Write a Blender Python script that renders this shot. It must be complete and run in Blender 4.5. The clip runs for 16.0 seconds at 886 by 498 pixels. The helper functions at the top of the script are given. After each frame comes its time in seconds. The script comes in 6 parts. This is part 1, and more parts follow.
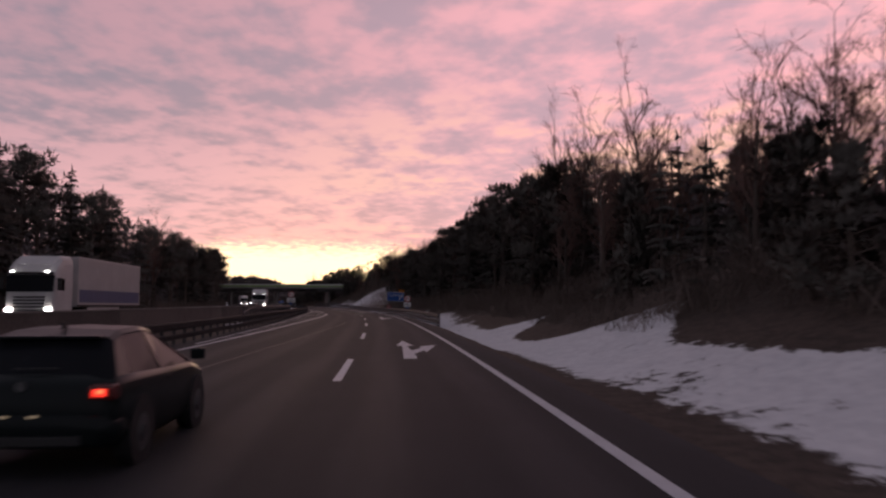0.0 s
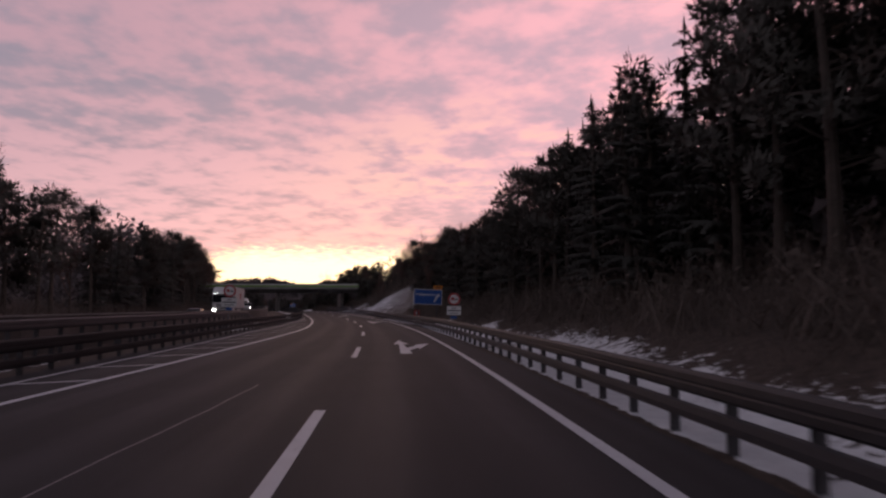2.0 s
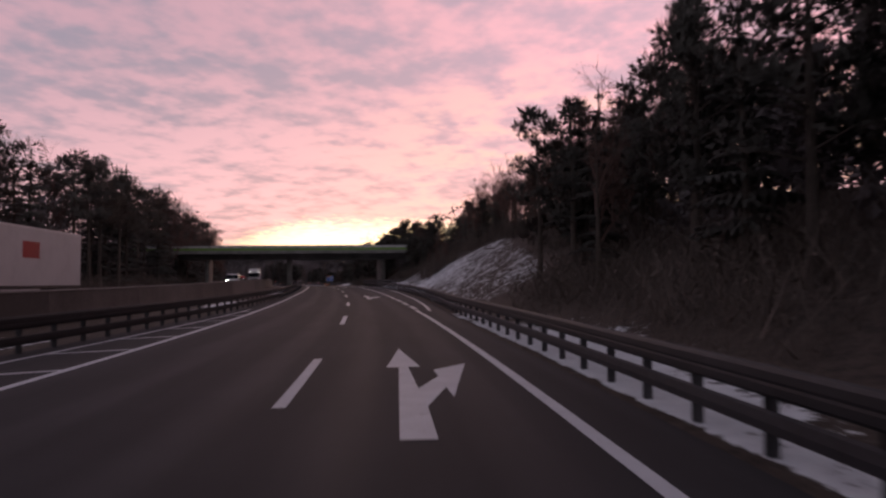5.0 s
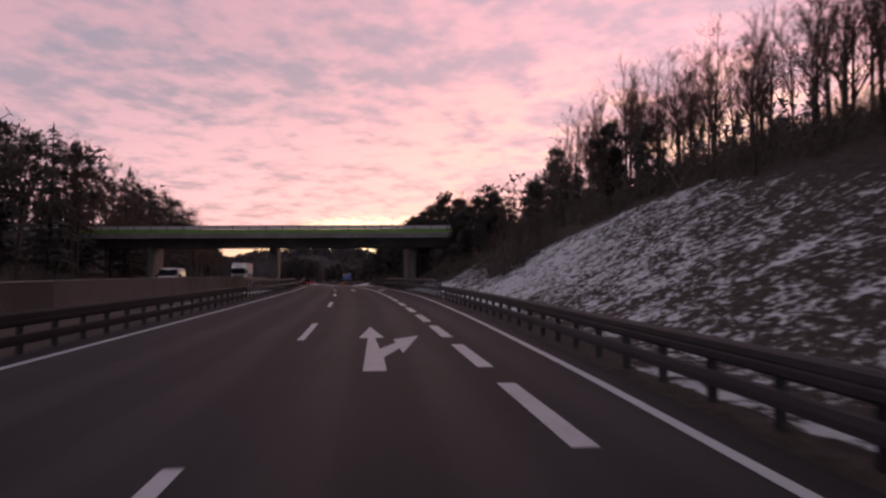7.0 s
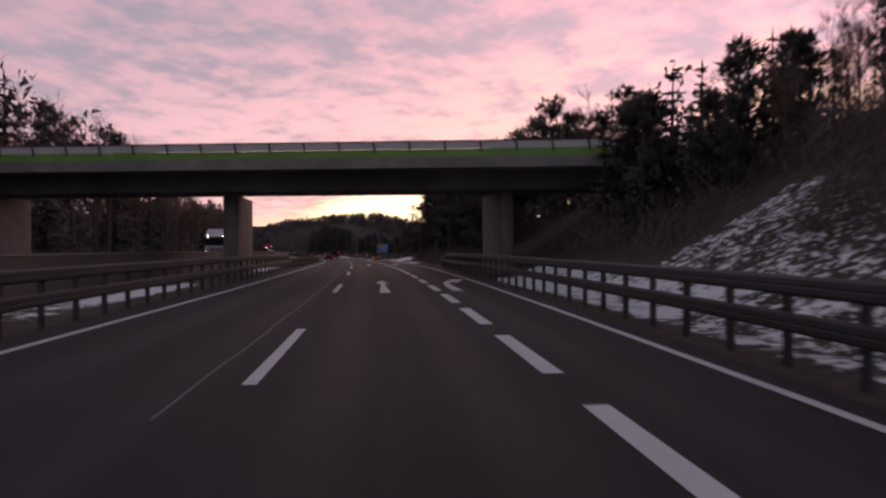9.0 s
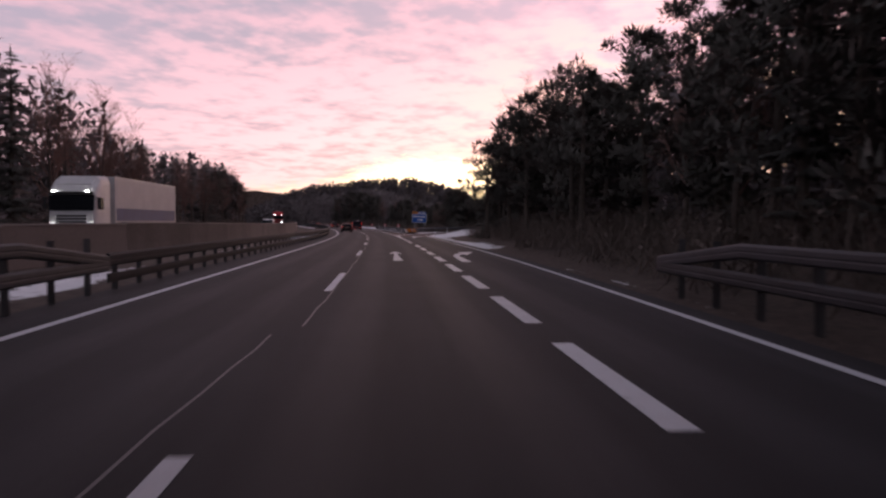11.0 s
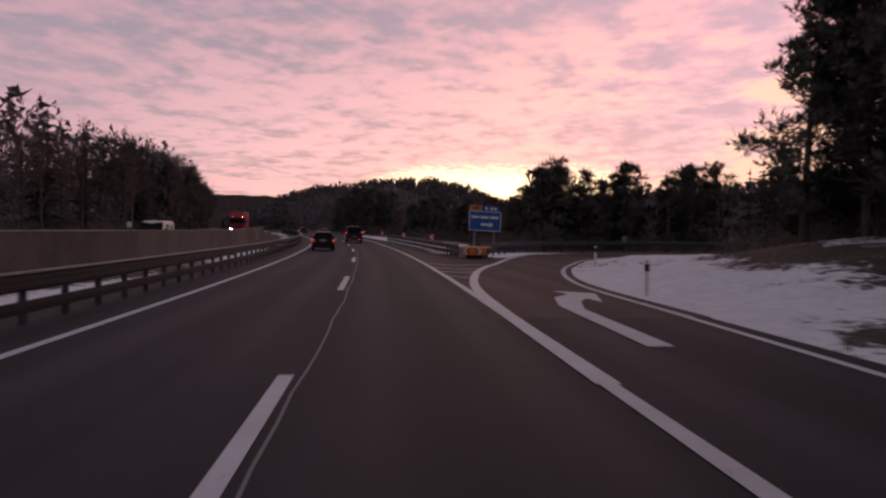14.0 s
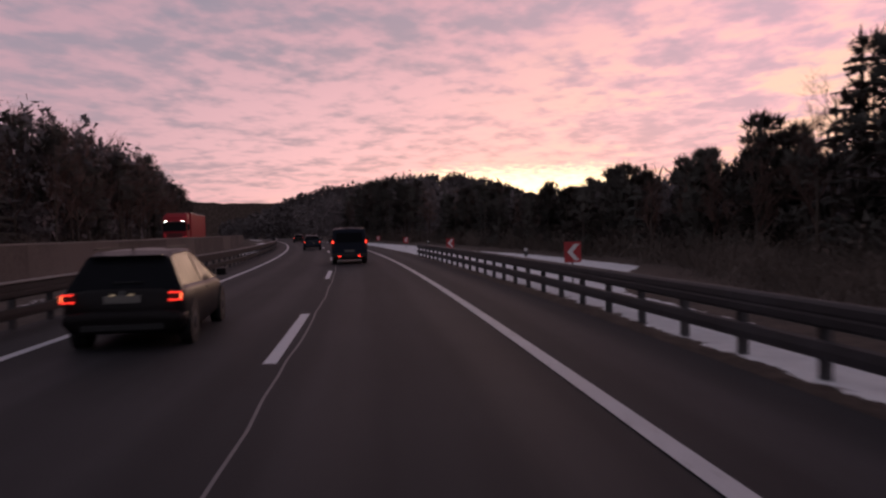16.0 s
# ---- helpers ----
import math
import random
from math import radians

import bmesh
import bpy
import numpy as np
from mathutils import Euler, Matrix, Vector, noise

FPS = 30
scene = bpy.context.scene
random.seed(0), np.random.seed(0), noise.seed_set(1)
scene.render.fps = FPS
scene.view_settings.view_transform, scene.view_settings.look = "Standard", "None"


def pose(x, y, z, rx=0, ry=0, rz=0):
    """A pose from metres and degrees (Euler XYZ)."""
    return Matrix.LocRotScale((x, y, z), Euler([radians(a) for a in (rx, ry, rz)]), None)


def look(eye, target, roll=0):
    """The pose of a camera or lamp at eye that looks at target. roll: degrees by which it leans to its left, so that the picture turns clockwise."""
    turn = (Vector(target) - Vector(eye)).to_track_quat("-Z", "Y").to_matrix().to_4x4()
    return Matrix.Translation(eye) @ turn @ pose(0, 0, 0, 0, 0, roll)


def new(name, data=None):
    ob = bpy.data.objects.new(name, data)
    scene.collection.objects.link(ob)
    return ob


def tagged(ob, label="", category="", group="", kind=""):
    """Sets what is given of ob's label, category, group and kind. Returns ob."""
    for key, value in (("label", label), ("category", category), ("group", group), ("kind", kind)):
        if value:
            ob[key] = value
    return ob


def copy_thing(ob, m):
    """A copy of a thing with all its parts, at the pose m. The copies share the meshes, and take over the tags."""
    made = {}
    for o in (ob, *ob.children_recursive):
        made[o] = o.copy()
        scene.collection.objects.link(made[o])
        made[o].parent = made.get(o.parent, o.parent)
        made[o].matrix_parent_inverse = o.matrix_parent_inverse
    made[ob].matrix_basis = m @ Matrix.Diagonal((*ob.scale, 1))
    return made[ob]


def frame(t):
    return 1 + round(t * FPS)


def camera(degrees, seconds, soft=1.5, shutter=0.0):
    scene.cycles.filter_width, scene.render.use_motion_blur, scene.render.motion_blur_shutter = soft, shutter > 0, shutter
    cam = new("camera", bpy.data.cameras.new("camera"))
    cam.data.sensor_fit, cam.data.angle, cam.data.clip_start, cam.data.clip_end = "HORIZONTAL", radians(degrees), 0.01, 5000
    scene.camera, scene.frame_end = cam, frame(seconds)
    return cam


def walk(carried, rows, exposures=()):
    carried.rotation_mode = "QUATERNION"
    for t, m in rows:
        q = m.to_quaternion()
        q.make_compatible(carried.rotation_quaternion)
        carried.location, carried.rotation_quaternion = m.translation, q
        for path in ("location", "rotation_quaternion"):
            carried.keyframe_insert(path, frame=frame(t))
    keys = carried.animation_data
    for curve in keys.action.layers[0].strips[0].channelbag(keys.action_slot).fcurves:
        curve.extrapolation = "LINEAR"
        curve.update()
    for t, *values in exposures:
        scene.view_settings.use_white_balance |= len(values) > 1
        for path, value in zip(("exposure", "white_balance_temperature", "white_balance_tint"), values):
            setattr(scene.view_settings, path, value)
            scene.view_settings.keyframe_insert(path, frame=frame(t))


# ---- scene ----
cam = camera(61.66, 16.0, soft=2.4, shutter=0.2)

# seconds, place in metres, heading (left of +y), tilt, lean to the right
PATH = [
    (0.0, 1.14, 0.00, 1.64, -3.63, 4.40, 0.09), (0.5, 1.12, 11.45, 1.70, -3.44, 3.68, 0.20),
    (1.0, 0.94, 23.15, 1.76, -2.13, 3.61, 0.53), (1.5, 0.76, 34.69, 1.83, -2.27, 3.92, 0.49),
    (2.0, 0.46, 45.79, 1.89, -1.69, 4.69, 0.09), (2.5, 0.09, 56.68, 1.95, -1.32, 4.11, 0.77),
    (3.0, -0.37, 67.87, 2.01, -0.89, 3.68, 1.19), (3.5, -0.97, 79.54, 2.07, -0.10, 4.07, 0.90),
    (4.0, -1.73, 91.14, 2.12, 0.60, 3.24, 0.46), (4.5, -2.61, 102.53, 2.16, 1.56, 2.99, 0.44),
    (5.0, -3.67, 113.90, 2.19, 2.71, 2.57, 0.43), (5.5, -4.93, 125.23, 2.22, 3.95, 2.16, 0.42),
    (6.0, -6.40, 136.53, 2.27, 5.07, 1.90, 0.41), (6.5, -8.04, 147.79, 2.34, 5.97, 1.84, 0.40),
    (7.0, -9.90, 158.87, 2.43, 4.73, 2.46, 0.19), (7.5, -11.83, 170.12, 2.55, 6.18, 3.96, -0.42),
    (8.0, -13.93, 181.23, 2.68, 6.94, 2.96, -0.58), (8.5, -16.23, 192.17, 2.80, 6.69, 2.92, 0.49),
    (9.0, -18.72, 203.61, 2.92, 7.74, 0.22, 0.28), (9.5, -21.18, 214.90, 3.01, 9.13, -2.58, 0.05),
    (10.0, -23.76, 226.04, 3.09, 9.57, -2.58, 0.03), (10.5, -26.42, 237.16, 3.15, 9.94, -2.40, 0.01),
    (11.0, -29.17, 248.24, 3.20, 10.26, -2.16, -0.02), (11.5, -31.98, 259.27, 3.22, 10.56, -1.96, -0.04),
    (12.0, -34.86, 270.26, 3.23, 10.85, -1.92, -0.05), (12.5, -37.75, 280.89, 3.21, 11.17, -2.23, 0.18),
    (13.0, -40.79, 292.33, 3.18, 11.56, -1.90, 0.17), (13.5, -43.96, 303.43, 3.13, 11.46, -1.58, -0.65),
    (14.0, -47.17, 314.60, 3.08, 11.35, -1.58, -0.39), (14.5, -50.41, 326.28, 3.04, 11.97, -1.75, 0.24),
    (15.0, -53.59, 337.09, 3.01, 12.87, -1.55, -0.14), (15.5, -56.98, 347.94, 2.98, 12.99, -1.67, -0.64),
    (16.0, -60.51, 359.47, 2.95, 12.87, -1.32, 1.38),
]


def aim(x, y, z, yaw, tilt, lean):
    a, e = radians(yaw), radians(tilt)
    way = Vector((-math.sin(a) * math.cos(e), math.cos(a) * math.cos(e), math.sin(e)))
    eye = Vector((x, y, z))
    return look(eye, eye + way, -lean)


walk(cam, [(row[0], aim(*row[1:])) for row in PATH],
     exposures=[(0.0, 0.00, 6450, 10), (1.0, 0.04, 6350, 9), (4.0, 0.20, 6350, 9), (7.5, 0.40, 6500, 10), (8.0, 0.30, 6500, 10), (8.5, 0.34, 6500, 10), (9.0, 0.40, 6300, 8), (9.5, 0.90, 6050, 5), (12.0, 0.58, 6250, 7),
                (13.0, 0.50, 6250, 7), (14.0, 0.23, 6500, 10), (15.0, 0.11, 6600, 10), (15.5, 0.16, 6450, 9), (16.0, 0.16, 6380, 9)])

# ---- world: a sunset sky under a broken sheet of altocumulus ----
GLOW_AZ = radians(7.0)  # the sun has just gone down this far left of +y
world = bpy.data.worlds.new("world")
scene.world = world
world.use_nodes = True
wt = world.node_tree
wt.nodes.clear()


def nd(tree, kind, **settings):
    n = tree.nodes.new(kind)
    for key, value in settings.items():
        if key in n.inputs:
            n.inputs[key].default_value = value
    return n


def mth(tree, op, a, b=None, c=None, clamp=False):
    n = tree.nodes.new("ShaderNodeMath")
    n.operation = op
    n.use_clamp = clamp
    for i, v in enumerate((a, b, c)):
        if v is None:
            continue
        if isinstance(v, (int, float)):
            n.inputs[i].default_value = v
        else:
            tree.links.new(v, n.inputs[i])
    return n.outputs[0]


def step(tree, v, lo, hi):
    n = tree.nodes.new("ShaderNodeMapRange")
    n.interpolation_type = "SMOOTHSTEP"
    tree.links.new(v, n.inputs["Value"])
    n.inputs["From Min"].default_value, n.inputs["From Max"].default_value = lo, hi
    return n.outputs["Result"]


def mixc(tree, f, a, b, how="MIX"):
    n = tree.nodes.new("ShaderNodeMix")
    n.data_type, n.blend_type = "RGBA", how
    for i, v in ((0, f), (6, a), (7, b)):
        if isinstance(v, (int, float)):
            n.inputs[i].default_value = v
        elif isinstance(v, tuple):
            n.inputs[i].default_value = (*v, 1) if len(v) == 3 else v
        else:
            tree.links.new(v, n.inputs[i])
    return n.outputs[2]


def build_sky():
    t = wt
    tc = t.nodes.new("ShaderNodeTexCoord")
    sep = t.nodes.new("ShaderNodeSeparateXYZ")
    t.links.new(tc.outputs["Generated"], sep.inputs[0])
    x, y, z = sep.outputs
    up = mth(t, "MAXIMUM", z, 0.0)
    den = mth(t, "ADD", up, 0.085)
    px, py = mth(t, "DIVIDE", x, den), mth(t, "DIVIDE", y, den)
    flat = t.nodes.new("ShaderNodeCombineXYZ")
    t.links.new(px, flat.inputs[0])
    t.links.new(py, flat.inputs[1])

    def clouds(scale, detail, rough, distort, seed, squash=1.0, turn=0.0):
        mp = t.nodes.new("ShaderNodeMapping")
        t.links.new(flat.outputs[0], mp.inputs["Vector"])
        mp.inputs["Location"].default_value = (seed, seed * 0.7, seed * 1.3)
        mp.inputs["Rotation"].default_value = (0, 0, turn)
        mp.inputs["Scale"].default_value = (1, squash, 1)
        n = nd(t, "ShaderNodeTexNoise", Scale=scale, Detail=detail, Roughness=rough, Distortion=distort)
        t.links.new(mp.outputs[0], n.inputs["Vector"])
        return n.outputs["Fac"]

    big = clouds(0.75, 3.0, 0.5, 0.3, 3.1)
    mid = clouds(4.6, 3.0, 0.5, 0.15, 7.7, 0.85, 0.5)
    fine = clouds(13.0, 4.0, 0.55, 0.1, 1.9, 0.75, 0.35)
    mixed = mth(t, "ADD", mth(t, "MULTIPLY", mid, 0.60), mth(t, "ADD", mth(t, "MULTIPLY", fine, 0.26), mth(t, "MULTIPLY", big, 0.42)))
    lit = step(t, mixed, 0.48, 0.72)

    # how near the glow, across the sky
    hyp = mth(t, "SQRT", mth(t, "ADD", mth(t, "MULTIPLY", x, x), mth(t, "ADD", mth(t, "MULTIPLY", y, y), 1e-5)))
    dot = mth(t, "DIVIDE", mth(t, "ADD", mth(t, "MULTIPLY", x, -math.sin(GLOW_AZ)), mth(t, "MULTIPLY", y, math.cos(GLOW_AZ))), hyp)
    near = step(t, dot, 0.80, 1.0)
    close = step(t, dot, 0.972, 0.997)
    side = mth(t, "DIVIDE", x, hyp)  # warmer to the right, greyer to the left
    right = step(t, side, -0.50, 0.38)
    low = mth(t, "SUBTRACT", 1.0, step(t, z, 0.05, 0.33))

    shade = mixc(t, right, (0.285, 0.228, 0.270), (0.58, 0.355, 0.40))
    shade = mixc(t, mth(t, "MULTIPLY", low, 0.8), shade, mixc(t, right, (0.42, 0.265, 0.30), (0.66, 0.365, 0.40)))
    bright = mixc(t, right, (0.495, 0.283, 0.316), (0.99, 0.46, 0.475))
    bright = mixc(t, mth(t, "MULTIPLY", low, mth(t, "MULTIPLY", near, 0.8)), bright, (0.92, 0.485, 0.485))
    cloud = mixc(t, lit, shade, bright)
    # golden breaks low on the right
    gold = mth(t, "MULTIPLY", mth(t, "MULTIPLY", step(t, mth(t, "ADD", mixed, mth(t, "MULTIPLY", mth(t, "SUBTRACT", big, 0.5), 0.6)), 0.58, 0.76),
                                  step(t, side, -0.30, 0.30)), mth(t, "SUBTRACT", 1.0, step(t, z, 0.14, 0.36)))
    cloud = mixc(t, mth(t, "MULTIPLY", gold, 0.6), cloud, (1.10, 0.66, 0.36))
    # the clear strip over the horizon, tallest where the sun went down
    edge = mth(t, "ADD", z, mth(t, "MULTIPLY", mth(t, "SUBTRACT", fine, 0.5), 0.05))
    edge = mth(t, "SUBTRACT", edge, mth(t, "MULTIPLY", close, 0.034))
    strip = mth(t, "MULTIPLY", mth(t, "SUBTRACT", 1.0, step(t, edge, 0.025, 0.058)), step(t, dot, 0.93, 0.985))
    clear = mixc(t, close, (1.0, 0.62, 0.36), (1.75, 1.32, 0.78))
    sky = mixc(t, strip, cloud, clear)
    # the deck is lit from the west: dimmer overhead and behind
    dim = mth(t, "MULTIPLY", mth(t, "SUBTRACT", 1.0, mth(t, "MULTIPLY", step(t, z, 0.36, 0.75), 0.72)), mth(t, "ADD", 0.72, mth(t, "MULTIPLY", step(t, dot, -0.1, 0.72), 0.28)))
    sky = mixc(t, dim, (0.0, 0.0, 0.0), sky)
    # away from the sunset the deck is grey-blue
    east = mth(t, "MAXIMUM", step(t, z, 0.36, 0.62), mth(t, "SUBTRACT", 1.0, step(t, dot, -0.1, 0.72)))
    sky = mixc(t, mth(t, "MULTIPLY", east, 0.85), sky, mixc(t, lit, (0.125, 0.128, 0.160), (0.190, 0.168, 0.190)))
    # a pale band added low in the unseen east, as fill for the tree fronts
    belt = mth(t, "MULTIPLY", mth(t, "SUBTRACT", 1.0, step(t, dot, -0.5, 0.3)), mth(t, "SUBTRACT", 1.0, step(t, z, 0.15, 0.6)))
    sky = mixc(t, mth(t, "MULTIPLY", belt, 0.8), sky, (0.30, 0.27, 0.30))
    # high thin air between the clouds
    nish = t.nodes.new("ShaderNodeTexSky")
    nish.sky_type = "NISHITA"
    nish.sun_disc = False
    nish.sun_elevation, nish.sun_rotation = radians(1.0), -GLOW_AZ
    air = mixc(t, 1.0, nish.outputs[0], (0.02, 0.02, 0.02), "MULTIPLY")
    sky = mixc(t, 1.0, sky, air, "ADD")
    sky = mixc(t, 1.0, sky, (0.995, 1.025, 1.08), "MULTIPLY")
    sky = mixc(t, step(t, z, -0.03, 0.0), (0.05, 0.04, 0.045), sky)
    bg = nd(t, "ShaderNodeBackground", Strength=1.0)
    t.links.new(sky, bg.inputs["Color"])
    out = t.nodes.new("ShaderNodeOutputWorld")
    t.links.new(bg.outputs[0], out.inputs["Surface"])


build_sky()
sun = new("sun", bpy.data.lights.new("sun", "SUN"))
sun.data.energy, sun.data.angle, sun.data.color = 0.10, radians(14), (1.0, 0.66, 0.42)
SUN_EL = radians(5.0)
sun.matrix_world = look((0, 0, 0), (math.sin(GLOW_AZ) * math.cos(SUN_EL), -math.cos(GLOW_AZ) * math.cos(SUN_EL), -math.sin(SUN_EL)))


# ---- materials ----
def material(name, color, rough=0.7, metal=0.0, vary=0.25, scale=3.0, fine=40.0, bump=0.2, depth=0.01, emit=None, power=0.0, spec=0.5, coords="Object", tint=None):
    """A surface with variation at two scales (metres) and a fine relief."""
    m = bpy.data.materials.new(name)
    m.use_nodes = True
    t = m.node_tree
    b = t.nodes["Principled BSDF"]
    b.inputs["Roughness"].default_value, b.inputs["Metallic"].default_value = rough, metal
    b.inputs["Specular IOR Level"].default_value = spec
    tc = t.nodes.new("ShaderNodeTexCoord")
    n1 = nd(t, "ShaderNodeTexNoise", Scale=scale, Detail=4.0, Roughness=0.6)
    n2 = nd(t, "ShaderNodeTexNoise", Scale=fine, Detail=3.0, Roughness=0.65)
    for n in (n1, n2):
        t.links.new(tc.outputs[coords], n.inputs["Vector"])
    f = mth(t, "ADD", mth(t, "MULTIPLY", n1.outputs["Fac"], 0.6), mth(t, "MULTIPLY", n2.outputs["Fac"], 0.4))
    info = t.nodes.new("ShaderNodeObjectInfo")
    f = mth(t, "ADD", f, mth(t, "MULTIPLY", mth(t, "SUBTRACT", info.outputs["Random"], 0.5), 0.25))
    ramp = step(t, f, 0.3, 0.7)
    dark = tuple(c * (1 - vary) for c in color)
    lite = tuple(min(1.0, c * (1 + vary)) for c in (tint or color))
    t.links.new(mixc(t, ramp, dark, lite), b.inputs["Base Color"])
    r = mth(t, "ADD", rough - 0.08, mth(t, "MULTIPLY", n1.outputs["Fac"], 0.16), clamp=True)
    t.links.new(r, b.inputs["Roughness"])
    if bump:
        bp = nd(t, "ShaderNodeBump", Strength=bump, Distance=depth)
        t.links.new(n2.outputs["Fac"], bp.inputs["Height"])
        t.links.new(bp.outputs[0], b.inputs["Normal"])
    if emit:
        b.inputs["Emission Color"].default_value = (*emit, 1)
        b.inputs["Emission Strength"].default_value = power
    return m


def crown(m, lift=0.25):
    """Shade a crown as one soft mass: its normals lean outwards from the trunk, ruffled by the needles."""
    t = m.node_tree
    b = t.nodes["Principled BSDF"]
    tc = t.nodes.new("ShaderNodeTexCoord")
    sep = t.nodes.new("ShaderNodeSeparateXYZ")
    t.links.new(tc.outputs["Object"], sep.inputs[0])
    out = t.nodes.new("ShaderNodeCombineXYZ")
    t.links.new(sep.outputs[0], out.inputs[0])
    t.links.new(sep.outputs[1], out.inputs[1])
    out.inputs[2].default_value = lift
    ruffle = nd(t, "ShaderNodeTexNoise", Scale=3.0, Detail=3.0)
    t.links.new(tc.outputs["Object"], ruffle.inputs["Vector"])

    def vec(op, a, c):
        n = t.nodes.new("ShaderNodeVectorMath")
        n.operation = op
        for i, v in enumerate((a, c)):
            if isinstance(v, tuple):
                n.inputs[i].default_value = v
            elif v is not None:
                t.links.new(v, n.inputs[i])
        return n.outputs[0]

    v = vec("ADD", vec("NORMALIZE", out.outputs[0], None), vec("MULTIPLY", vec("SUBTRACT", ruffle.outputs["Color"], (0.5, 0.5, 0.5)), (1.6, 1.6, 1.6)))
    turn = t.nodes.new("ShaderNodeVectorTransform")
    turn.vector_type, turn.convert_from, turn.convert_to = "NORMAL", "OBJECT", "WORLD"
    t.links.new(v, turn.inputs[0])
    t.links.new(vec("NORMALIZE", turn.outputs[0], None), b.inputs["Normal"])
    b.inputs["Specular IOR Level"].default_value = 0.05
    return m


def asphalt(name, base, tracks):
    """Worn asphalt: aggregate, long stains, wheel tracks polished paler; UV holds metres across and along."""
    m = bpy.data.materials.new(name)
    m.use_nodes = True
    t = m.node_tree
    b = t.nodes["Principled BSDF"]
    uv = t.nodes.new("ShaderNodeUVMap")
    uv.uv_map = "su"
    sep = t.nodes.new("ShaderNodeSeparateXYZ")
    t.links.new(uv.outputs[0], sep.inputs[0])
    across, along = sep.outputs[0], sep.outputs[1]
    longv = t.nodes.new("ShaderNodeCombineXYZ")
    t.links.new(mth(t, "MULTIPLY", across, 1.1), longv.inputs[0])
    t.links.new(mth(t, "MULTIPLY", along, 0.06), longv.inputs[1])
    streak = nd(t, "ShaderNodeTexNoise", Scale=1.6, Detail=4.0, Roughness=0.6)
    t.links.new(longv.outputs[0], streak.inputs["Vector"])
    blot = nd(t, "ShaderNodeTexNoise", Scale=0.35, Detail=5.0, Roughness=0.6)
    t.links.new(uv.outputs[0], blot.inputs["Vector"])
    grain = nd(t, "ShaderNodeTexNoise", Scale=55.0, Detail=3.0, Roughness=0.7)
    t.links.new(uv.outputs[0], grain.inputs["Vector"])
    # two wheel tracks in each 3.6 m lane
    wave = mth(t, "COSINE", mth(t, "MULTIPLY", mth(t, "SUBTRACT", across, 0.95), 2 * math.pi / 1.8))
    drift = nd(t, "ShaderNodeTexNoise", Scale=0.9, Detail=3.0, Roughness=0.6)
    t.links.new(longv.outputs[0], drift.inputs["Vector"])
    track = mth(t, "MULTIPLY", step(t, mth(t, "ADD", wave, mth(t, "MULTIPLY", mth(t, "SUBTRACT", drift.outputs["Fac"], 0.5), 2.2)), -0.4, 1.2), tracks)
    f = mth(t, "ADD", mth(t, "MULTIPLY", streak.outputs["Fac"], 0.5), mth(t, "ADD", mth(t, "MULTIPLY", blot.outputs["Fac"], 0.3), mth(t, "MULTIPLY", grain.outputs["Fac"], 0.2)))
    f = mth(t, "ADD", f, track)
    col = mixc(t, step(t, f, 0.3, 0.95), tuple(c * 0.70 for c in base), tuple(c * 1.45 for c in base))
    t.links.new(col, b.inputs["Base Color"])
    t.links.new(mth(t, "SUBTRACT", 0.80, mth(t, "MULTIPLY", track, 0.5)), b.inputs["Roughness"])
    b.inputs["Specular IOR Level"].default_value = 0.2
    bp = nd(t, "ShaderNodeBump", Strength=0.5, Distance=0.006)
    t.links.new(grain.outputs["Fac"], bp.inputs["Height"])
    t.links.new(bp.outputs[0], b.inputs["Normal"])
    return m


